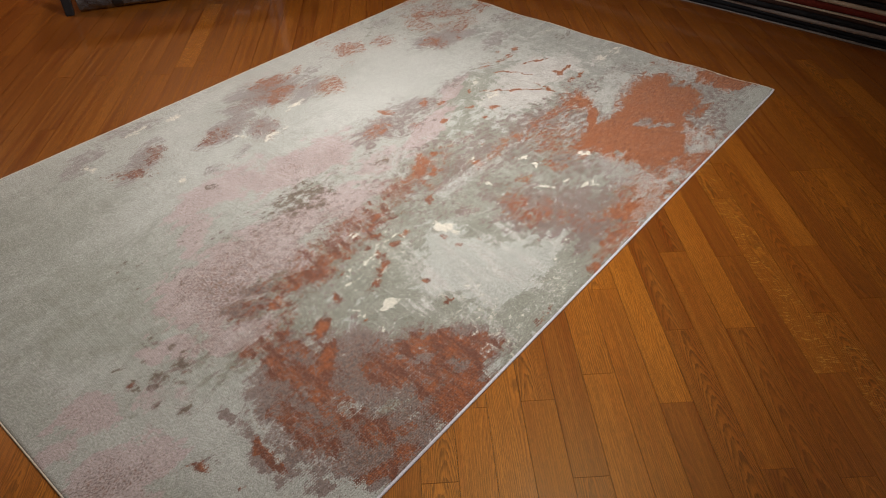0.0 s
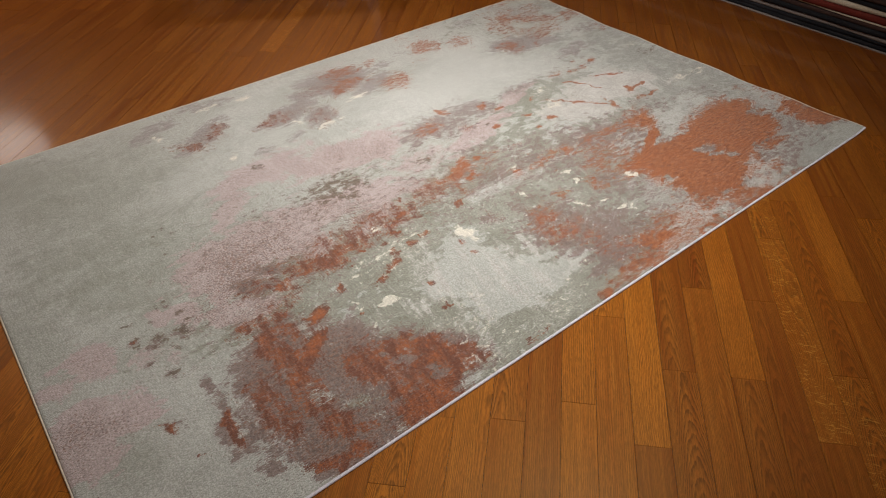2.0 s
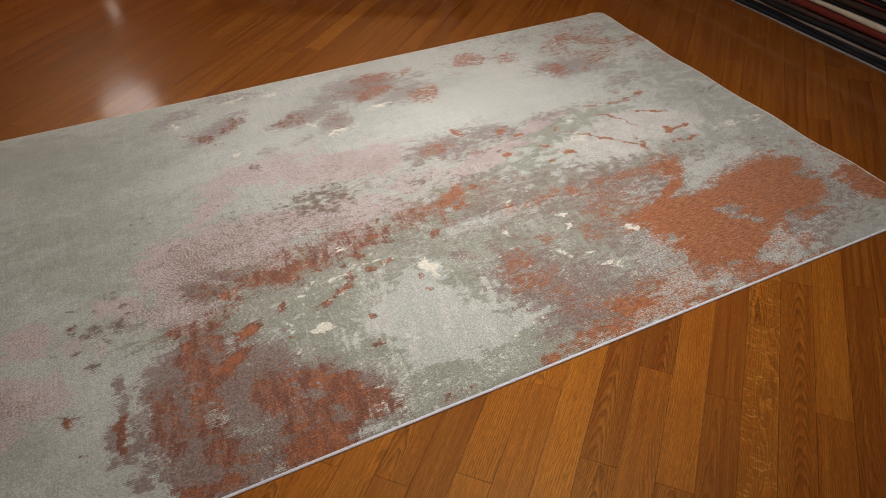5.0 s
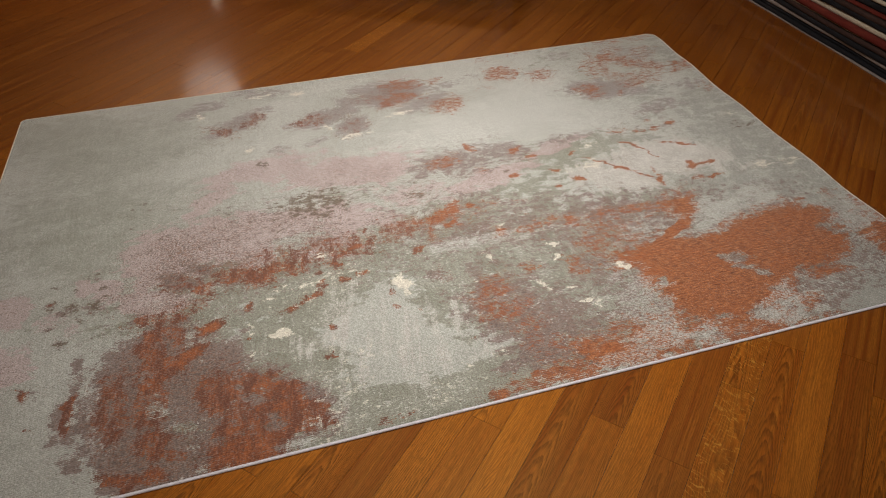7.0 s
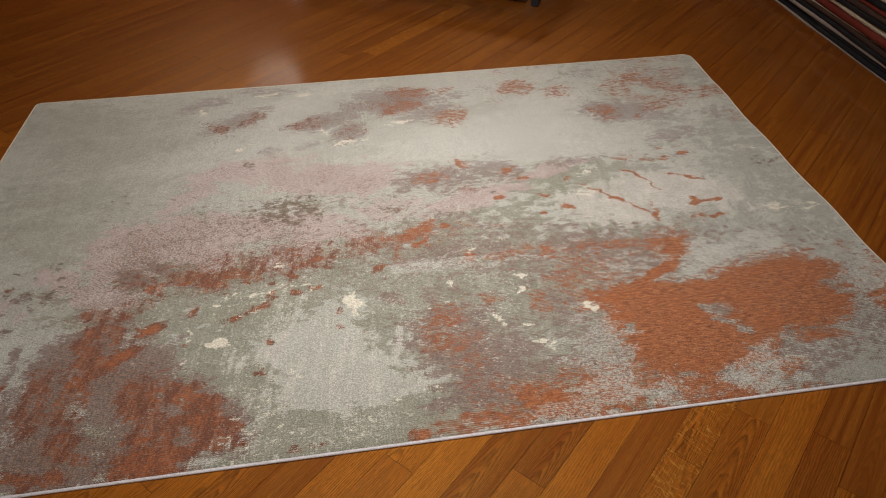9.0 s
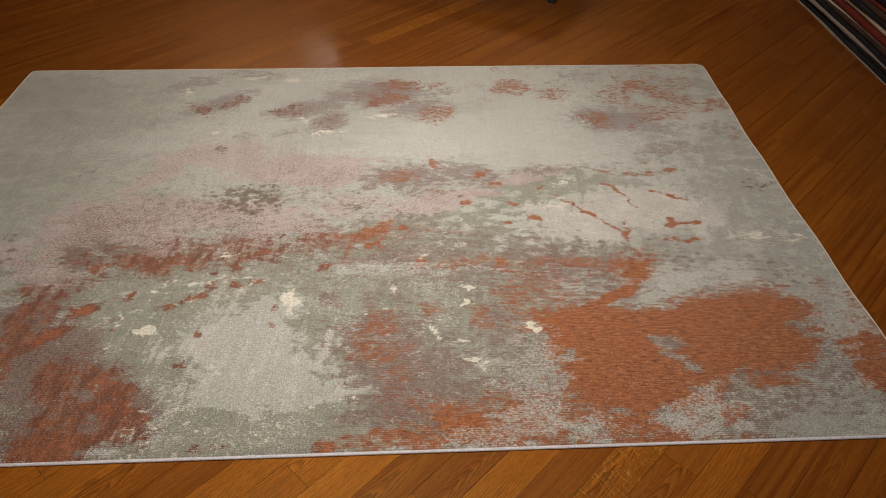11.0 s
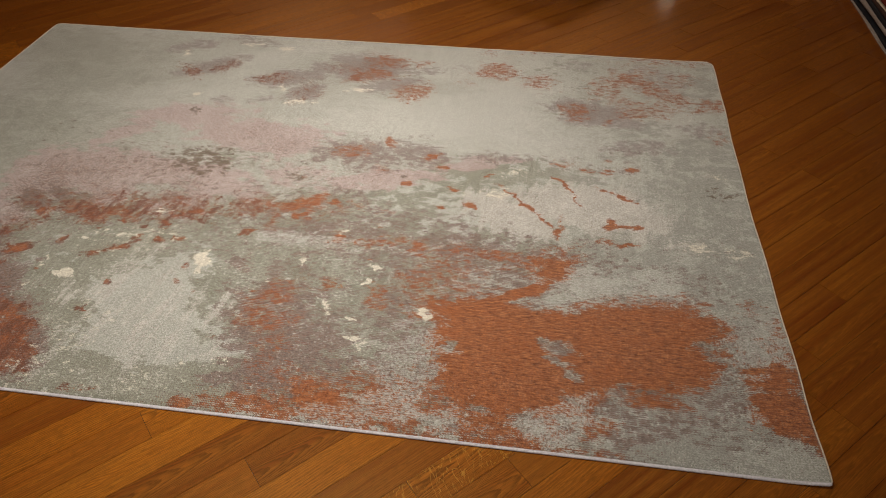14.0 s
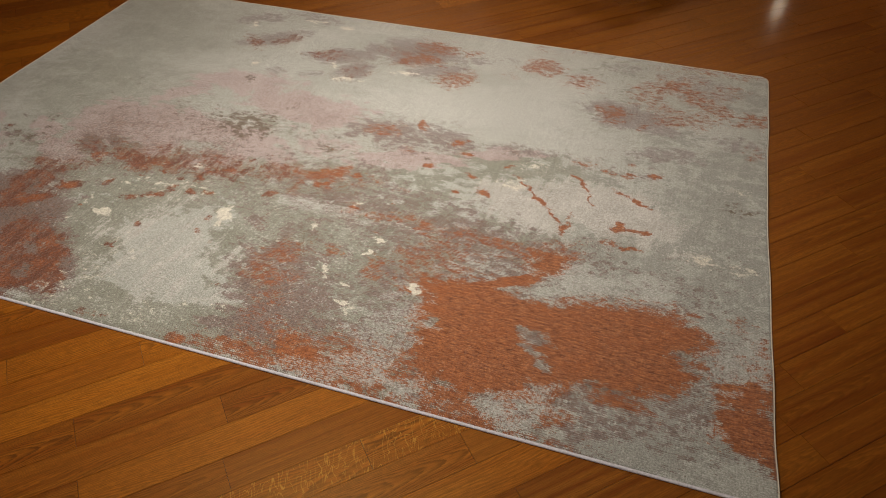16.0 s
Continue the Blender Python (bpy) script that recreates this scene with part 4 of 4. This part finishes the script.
    rust = m.mix(m.span(weft, 0.36, 0.64), (0.165, 0.042, 0.015), (0.540, 0.210, 0.086))
    rust = m.mix(m.span(mid, 0.4, 0.7, 0, 0.45), rust, (0.40, 0.112, 0.030))
    rust = m.mix(m.span(m.attr("rust"), 0.30, 0.80, 0.75, 0.0), rust, (0.315, 0.115, 0.060))
    wipe = m.noise(m.mapping(m.mapping(p, rot=(0, 0, -1.42)), (11, 34, 1)), 1.0, 5, 0.72)
    swept = m.mix(m.smooth(m.math("ADD", wipe, m.math("MULTIPLY", m.math("SUBTRACT", weft, 0.5), 0.35)), 0.42, 0.62), (0.185, 0.068, 0.040), (0.38, 0.120, 0.040))
    swept = m.mix(m.span(m.attr("rust"), 0.70, 1.15, 0.0, 0.7), swept, (0.42, 0.125, 0.034))
    side = m.smooth(xyz, -1.75, -1.35)
    rust = m.mix(side, swept, rust)
    torn = m.math("ADD", m.math("MULTIPLY", speck(9, 60, 95, 0.0, 0.30, 0.74), 0.52), m.span(wipe, 0.34, 0.66, 0.02, 0.56))
    grain = m.node("ShaderNodeMapRange", i0=side, i1=0.0, i2=1.0, i3=torn, i4=speck(6, 40, 74, 0.0, 0.25, 0.78))
    col, f = laid(col, "rust", rust, grain, 0.06, 0.94, 1.1)
    tuft = m.noise(m.mapping(p, (130, 200, 1), loc=(2, 8, 5)), 1.0, 3, 0.7)
    col = m.mix(m.math("MULTIPLY", f, m.smooth(tuft, 0.56, 0.66, 0.0, 0.6)), col, (0.135, 0.050, 0.036))
    col = m.mix(m.math("MULTIPLY", m.math("MULTIPLY", f, m.span(side, 0.0, 1.0, 0.9, 0.35)), m.smooth(tuft, 0.46, 0.36, 0.0, 0.75)), col, (0.300, 0.225, 0.205))
    col, _ = laid(col, "grit", (0.53, 0.512, 0.485), m.math("ADD", m.math("MULTIPLY", speck(7, 95, 150, 0.0, 0.6, 0.75), 0.75), m.span(weave, -1.0, 1.0, 0.50, 0.0)), 0.07, 0.88, 1.0)
    col, _ = laid(col, "cream", (0.74, 0.69, 0.60), speck(8, 40, 55, 0.0, 0.2), 0.08)
    fuzz = m.noise(p, 260, 3, 0.75)
    warp = m.noise(m.mapping(p, (170, 5, 1)), 1.0, 2, 0.6)
    col = m.mix(m.span(warp, 0.35, 0.65, 0.0, 0.18), col, m.mix(1.0, col, (0.55, 0.52, 0.50), "MULTIPLY"))
    # shade in the gaps between loops is put into the colour
    col = m.mix(m.span(weave, -1.0, 0.3, 0.32, 0.0), col, m.mix(1.0, col, (0.45, 0.43, 0.41), "MULTIPLY"))
    col = m.mix(m.span(fuzz, 0.36, 0.64, 0.0, 0.86), col, m.mix(1.0, col, (0.52, 0.50, 0.47), "MULTIPLY"))
    col = m.mix(m.span(fuzz, 0.55, 0.30, 0.0, 0.45), col, m.mix(1.0, col, (1.35, 1.33, 1.30), "MULTIPLY"))
    h = m.math("ADD", m.math("MULTIPLY", weave, 0.5), m.math("MULTIPLY", fuzz, 0.8))
    return m.done(col, 0.95, m.bump(h, 0.55, 0.0016), Specular_IOR_Level=0.15, Sheen_Weight=0.38, Sheen_Roughness=0.4)


def rug_field():
    """The woven field: one sheet with gentle waves, a rolled edge and the dye coverages on its points."""
    wave = 0.0044 * mottle(0.5, 0.43, 3, 2)
    edge = np.minimum(np.minimum(GX + RUG_W, -GX), np.minimum(GY, RUG_D - GY))
    right = np.clip(1 + GX / 0.12, 0, 1) ** 2 * (0.005 * (0.5 + 0.5 * np.sin(GY * 7.5 + 0.6)) + 0.006 * (0.5 + 0.5 * np.sin(GY * 17.0 + 1.0 + np.sin(GY * 3.1))))
    z = RUG_H + wave + right - 0.005 * np.clip(1 - edge / 0.012, 0, 1) ** 2
    x = GX + (0.006 * np.exp(-(GY / 0.12) ** 2) - 0.010 * np.exp(-((GY - 1.05) / 0.40) ** 2) - 0.002) * np.clip(1 + GX / 0.5, 0, 1)
    gy = GY.copy()
    for cx, cy, r in ((0, RUG_D, 0.045), (0, 0, 0.006), (-RUG_W, RUG_D, 0.022), (-RUG_W, 0, 0.02)):
        sx, sy = (-1 if cx == 0 else 1), (-1 if cy > 0 else 1)
        dx, dy = -sx * (GX - cx - sx * r), -sy * (GY - cy - sy * r)
        on = (dx > 0) & (dy > 0)
        far = np.maximum(np.hypot(dx, dy), 1e-9)
        f = np.where(on, np.maximum(dx, dy) / far, 1.0)
        x = np.where(on, x + sx * dx * (1 - f), x)
        gy = np.where(on, gy + sy * dy * (1 - f), gy)
    y = gy + SKEW * GX
    top = np.stack([x, y, z], -1).reshape(-1, 3)
    i, j = np.meshgrid(np.arange(NX - 1), np.arange(NY - 1), indexing="ij")
    a = (i * NY + j).ravel()
    faces = np.stack([a, a + NY, a + NY + 1, a + 1], -1).tolist()
    rim = [k * NY for k in range(NX)] + [(NX - 1) * NY + k for k in range(1, NY)]
    rim += [k * NY + NY - 1 for k in range(NX - 2, -1, -1)] + [k for k in range(NY - 2, 0, -1)]
    verts = top.tolist()
    n = len(verts)
    for k in rim:
        verts.append((verts[k][0], verts[k][1], max(0.0006, verts[k][2] - 0.0045)))
    for k in range(len(rim)):
        q = (k + 1) % len(rim)
        faces.append((rim[k], n + k, n + q, rim[q]))
    ob = mesh_object("field", verts, faces, rug_dyes(), True)
    covers = {name: dye(rows, 100 + 10 * s, name not in ("sage", "dusk", "dawn", "pink")) for s, (name, rows) in enumerate(PATTERN.items())}
    # rust dye bleeds into the mauve ground, and mauve shows round the rust
    halo = dye([(x, y, a * 1.5 + 0.01, b * 1.5 + 0.01, r, 0.34 * min(q, 1)) for x, y, a, b, r, q in PATTERN["rust"] if q > 0 and b > 0.012], 300)
    covers["rust"] = np.clip(covers["rust"] + (0.10 * np.clip((1.2 - GY) / 0.2, 0, 1) + 0.12 * np.clip((-1.85 - GX) / 0.15, 0, 1)) * np.clip(covers["mauve"], 0, 1), 0, 1.5)
    covers["mauve"] = np.maximum(covers["mauve"], halo * np.clip((1.45 - GY) / 0.25, 0.25, 1))
    covers["dust"] = np.clip(blurred(np.clip(0.5 * covers["mauve"] + 0.9 * covers["rust"] + 0.45 * covers["pink"], 0, 1), 0.05) * 1.2, 0, 1)
    for name, cover in covers.items():
        values = np.concatenate([cover.ravel(), np.zeros(len(rim))])
        at = ob.data.attributes.new(name, "FLOAT", "POINT")
        at.data.foreach_set("value", values.astype(np.float32))
    ob.parent = RUG
    tagged(ob, "woven grey, pink and rust pile")
    return top.reshape(NX, NY, 3)


def binding(points, outward, radius, mat=MAT_BIND, label="pale lilac whipped yarn edge"):
    """Whipped yarn edge that follows the rim of the field down to the floor."""
    bm = bmesh.new()
    n, k = len(points), 10
    rings = []
    for i, p in enumerate(points):
        r = radius * (1 + 0.05 * math.sin(i * 2.4))
        c = Vector((p[0] + outward[0] * r * 0.6, p[1] + outward[1] * r * 0.6, p[2] - r * 0.15))
        c.z = max(c.z, r + 0.0004)
        out = Vector((outward[0], outward[1], 0))
        rings.append([bm.verts.new(c + out * (r * math.cos(2 * math.pi * j / k)) + Vector((0, 0, r * math.sin(2 * math.pi * j / k)))) for j in range(k)])
    for a, b in zip(rings, rings[1:]):
        for j in range(k):
            bm.faces.new((a[j], a[(j + 1) % k], b[(j + 1) % k], b[j]))
    bm.faces.new(rings[0]), bm.faces.new(rings[-1])
    part("edge_binding", bm, mat, RUG, label, smooth=True)


rim = rug_field()
binding(rim[:, 0], (0, -1), 0.0042)
binding(rim[:, -1], (0, 1), 0.0020, MAT_BIND_SIDE, "grey-beige whipped yarn edge")
binding(rim[0], (-1, 0), 0.0024, MAT_BIND_SIDE, "grey-beige whipped yarn edge")
binding(rim[-1], (1, 0), 0.0019, MAT_BIND_SIDE, "grey-beige whipped yarn edge")


# ---------------------------------------------------------------- the pile of rugs
YARN = {
    "black": pile_wool("black_wool", (0.012, 0.012, 0.015), (0.045, 0.045, 0.05)),
    "taupe": pile_wool("taupe_wool", (0.26, 0.22, 0.20), (0.40, 0.36, 0.33)),
    "maroon": pile_wool("maroon_wool", (0.130, 0.018, 0.012), (0.20, 0.045, 0.03)),
    "cream": pile_wool("cream_wool", (0.55, 0.47, 0.36), (0.70, 0.62, 0.50)),
    "brown": pile_wool("brown_wool", (0.045, 0.024, 0.020), (0.10, 0.056, 0.044)),
}


def stored_rug(z0, z1, colour, seed, label):
    """One rug of the pile: a thick sheet whose rounded front edge sags and wanders."""
    rng = random.Random(seed)
    ya, yb, depth = -2.4, 3.9, 1.9
    n, k = 120, 8
    h = (z1 - z0) / 2
    ph = [rng.uniform(0, 6.28) for _ in range(6)]
    step = rng.uniform(-0.006, 0.010)
    verts, faces = [], []
    for i in range(n + 1):
        y = ya + (yb - ya) * i / n
        dx = step + 0.005 * math.sin(1.7 * y + ph[0]) + 0.003 * math.sin(5.1 * y + ph[1]) + 0.0015 * math.sin(13 * y + ph[2])
        dz = (0.0022 * math.sin(2.3 * y + ph[3]) + 0.0014 * math.sin(6.7 * y + ph[4])) * (1 if z0 > 0.01 else 0)
        ring = [(0.78 + depth, z0), (0.78 + depth, z1)]
        for j in range(k + 1):
            a = math.pi / 2 + math.pi * j / k
            ring.append((0.776 + dx + h * 0.8 * (1 + math.cos(a)), (z0 + z1) / 2 + h * math.sin(a)))
        verts += [(x, y, max(0.0005, z + dz)) for x, z in ring]
    m = k + 3
    for i in range(n):
        for j in range(m):
            a, b = i * m + j, i * m + (j + 1) % m
            faces.append((a, b, b + m, a + m))
    faces.append(tuple(range(m)))
    faces.append(tuple(n * m + j for j in reversed(range(m))))
    ob = mesh_object("stacked_rug", verts, faces, YARN[colour], True)
    tagged(ob, label, "rug", "rugs in the pile")


PILE = [
    (0.005, "taupe"), (0.024, "black"), (0.044, "black"), (0.066, "taupe"), (0.092, "black"), (0.115, "brown"), (0.124, "cream"), (0.156, "maroon"),
    (0.186, "cream"), (0.212, "black"), (0.236, "brown"), (0.250, "maroon"), (0.284, "black"), (0.304, "cream"), (0.326, "black"),
    (0.340, "cream"), (0.362, "brown"), (0.378, "cream"), (0.402, "black"),
]
below = 0.0
for i, (z, c) in enumerate(PILE):
    stored_rug(below + 0.0004, z, c, 40 + i, {"black": "black wool rug folded flat in a pile", "taupe": "grey-brown wool rug folded flat in a pile", "maroon": "dark red wool rug folded flat in a pile", "cream": "cream wool rug folded flat in a pile", "brown": "dark brown wool rug folded flat in a pile"}[c])
    below = z

# ---------------------------------------------------------------- the display stand
stand = empty("display_stand", -1.60, 3.285, 0, math.degrees(math.atan2(-0.575, 1.03)))
tagged(stand, "low black metal display stand with a dark sheet back", "display stand")
L = 1.18
for lx in (0.0, L - 0.045):
    for ly in (0.0, 0.50):
        part("leg", box(lx, ly, 0.004, lx + 0.045, ly + 0.045, 0.50, 0.003), MAT_BLACK, stand)
        part("foot_pad", box(lx + 0.004, ly + 0.004, 0, lx + 0.041, ly + 0.041, 0.006), MAT_BLACK, stand)
part("back_panel", box(0.046, 0.52, 0.012, L - 0.046, 0.526, 0.48, 0.001), MAT_SHEET, stand, "dull dark sheet metal back")
part("top_board", box(-0.01, -0.01, 0.501, L + 0.01, 0.555, 0.525, 0.004), MAT_BLACK, stand)


def wrapped_roll(length, radius):
    """A rolled rug in crumpled clear film, lying on the floor between the legs of the stand."""
    top = empty("wrapped_rug_roll", 0, 0, 0)
    tagged(top, "dark rolled rug in crumpled shiny film on the floor", "rug roll")
    n, k = 90, 40
    verts, faces = [], []
    for i in range(n + 1):
        for j in range(k):
            a = 2 * math.pi * j / k
            q = Vector((i * length / n * 14, math.cos(a) * 2.2, math.sin(a) * 2.2))
            r = radius * (1 + 0.07 * noise.noise(q) + 0.04 * noise.noise(q * 2.7))
            verts.append((i * length / n, r * math.cos(a), max(0.0006, radius * 0.98 + r * math.sin(a))))
    for i in range(n):
        for j in range(k):
            a, b = i * k + j, i * k + (j + 1) % k
            faces.append((a, b, b + k, a + k))
    faces += [tuple(range(k)), tuple(n * k + j for j in reversed(range(k)))]
    film = mesh_object("film", verts, faces, MAT_FILM, True)
    film.parent = top
    bm = bmesh.new()
    for x in (0.2, 0.55, 0.86):
        bmesh.ops.create_cone(bm, cap_ends=False, segments=40, radius1=radius * 1.10, radius2=radius * 1.10, depth=0.05, matrix=Matrix.Translation((x * length, 0, radius * 1.10)) @ Matrix.Rotation(math.pi / 2, 4, "Y"))
        part("tape_band", bm, MAT_BLACK, top, smooth=True)
        bm = bmesh.new()
    bm.free()
    return top


roll = wrapped_roll(1.02, 0.085)
roll.matrix_basis = stand.matrix_basis @ pose(0.075, 0.078, 0)

# ---------------------------------------------------------------- the oak floor, laid last
PLANK_L, PLANK_W, ROW0 = 0.805, 0.0904, 0.0266
OFFSETS = {2: -0.495, 3: -1.048, 4: -0.545, 5: -0.770, 6: -1.080, 7: -1.394, 8: -1.046, 9: -1.388, 10: -1.642, 11: -1.205, 12: -1.533,
           13: -1.841, 14: -1.610, 17: -1.832, 24: 0.650, 26: 0.800, 29: 0.457, 31: 0.430, 32: 0.975, 35: 0.388, 36: 0.715, 39: 0.650, 43: 0.080, 44: -0.289}
floor = tagged(part("floor", box(X0 - T, Y0 - T, -0.10, X1 + T, Y1 + T, -0.004), MAT_JOINT, None), "varnished golden-brown oak strip floor laid on the diagonal", "floor", kind="structure")
CA, SA = math.cos(PLANK_ANGLE), math.sin(PLANK_ANGLE)


def clip(poly, axis, limit, sign):
    out = []
    for a, b in zip(poly, poly[1:] + poly[:1]):
        ia, ib = sign * (a[axis] - limit) <= 0, sign * (b[axis] - limit) <= 0
        if ia:
            out.append(a)
        if ia != ib:
            t = (limit - a[axis]) / (b[axis] - a[axis])
            out.append((a[0] + t * (b[0] - a[0]), a[1] + t * (b[1] - a[1])))
    return out


def plank_faces(poly, z, verts, faces):
    """A flat top and sides down to the bed."""
    n, k = len(poly), len(verts)
    for h in (-0.004, z):
        verts.extend((x, y, h) for x, y in poly)
    for i in range(n):
        j = (i + 1) % n
        faces.append((k + i, k + j, k + n + j, k + n + i))
    faces.append(tuple(range(k + n, k + 2 * n)))


GAP = 0.0005
hl, hw = PLANK_L / 2 - GAP, PLANK_W / 2 - GAP
vs, fs = [], []
plank_faces([(-hl, -hw), (hl, -hw), (hl, hw), (-hl, hw)], 0.0, vs, fs)


def plank_mesh(mat):
    me = bpy.data.meshes.new("plank")
    me.from_pydata(vs, [], fs)
    me.materials.append(mat)
    return me


PLAIN, SHADED, RAYED, DARK, LIGHT = (plank_mesh(m) for m in (MAT_OAK, MAT_OAK_SHADED, MAT_OAK_RAY, MAT_OAK_DARK, MAT_OAK_LIGHT))
# boards whose figure or tone stands out, by row and place in the row
SPECIAL = {(5, -1): RAYED, (4, -2): RAYED, (5, 0): RAYED, (29, 0): RAYED, (8, 0): DARK, (10, 0): LIGHT, (11, 0): LIGHT}
rng = random.Random(5)
rest_v, rest_f = [], []
for row in range(-150, 170):
    first = OFFSETS.get(row, rng.uniform(0, PLANK_L))
    v = ROW0 + (row + 0.5) * PLANK_W
    for k in range(-24, 25):
        u = first + (k + 0.5) * PLANK_L
        x, y = u * CA - v * SA, u * SA + v * CA
        if not (X0 - 0.6 < x < X1 + 0.6 and Y0 - 0.6 < y < Y1 + 0.6):
            continue
        lift = rng.uniform(-0.0002, 0.0002)
        tip, roll = rng.gauss(0, 0.0003), rng.gauss(0, 0.0016)
        near = -3.9 < x < 0.75 and -1.15 < y < 3.3 and not (-2.5 < x < -0.5 and 0.45 < y < 1.5)
        if near:
            # boards east and north of the beam take the oak with painted shade
            ob = new("plank", SPECIAL.get((row, k), SHADED if y > 1.7 or (x > -0.42 and y > -0.15) or x > 0.25 else PLAIN))
            ob.parent = floor
            ob.matrix_basis = Matrix.Translation((x, y, lift)) @ Matrix.Rotation(PLANK_ANGLE, 4, "Z") @ Euler((roll * 0.4, tip * 0.4, 0)).to_matrix().to_4x4()
        else:
            poly = [(x + a * CA - b * SA, y + a * SA + b * CA) for a, b in ((-hl, -hw), (hl, -hw), (hl, hw), (-hl, hw))]
            for axis, limit, sign in ((0, X0, -1), (0, X1, 1), (1, Y0, -1), (1, Y1, 1)):
                if poly:
                    poly = clip(poly, axis, limit, sign)
            if len(poly) >= 3:
                plank_faces(poly, lift, rest_v, rest_f)
# far boards carry the same painted shade
rest = mesh_object("far_planks", rest_v, rest_f, MAT_OAK_SHADED)
rest.parent = floor
tagged(rest, kind="stuff")
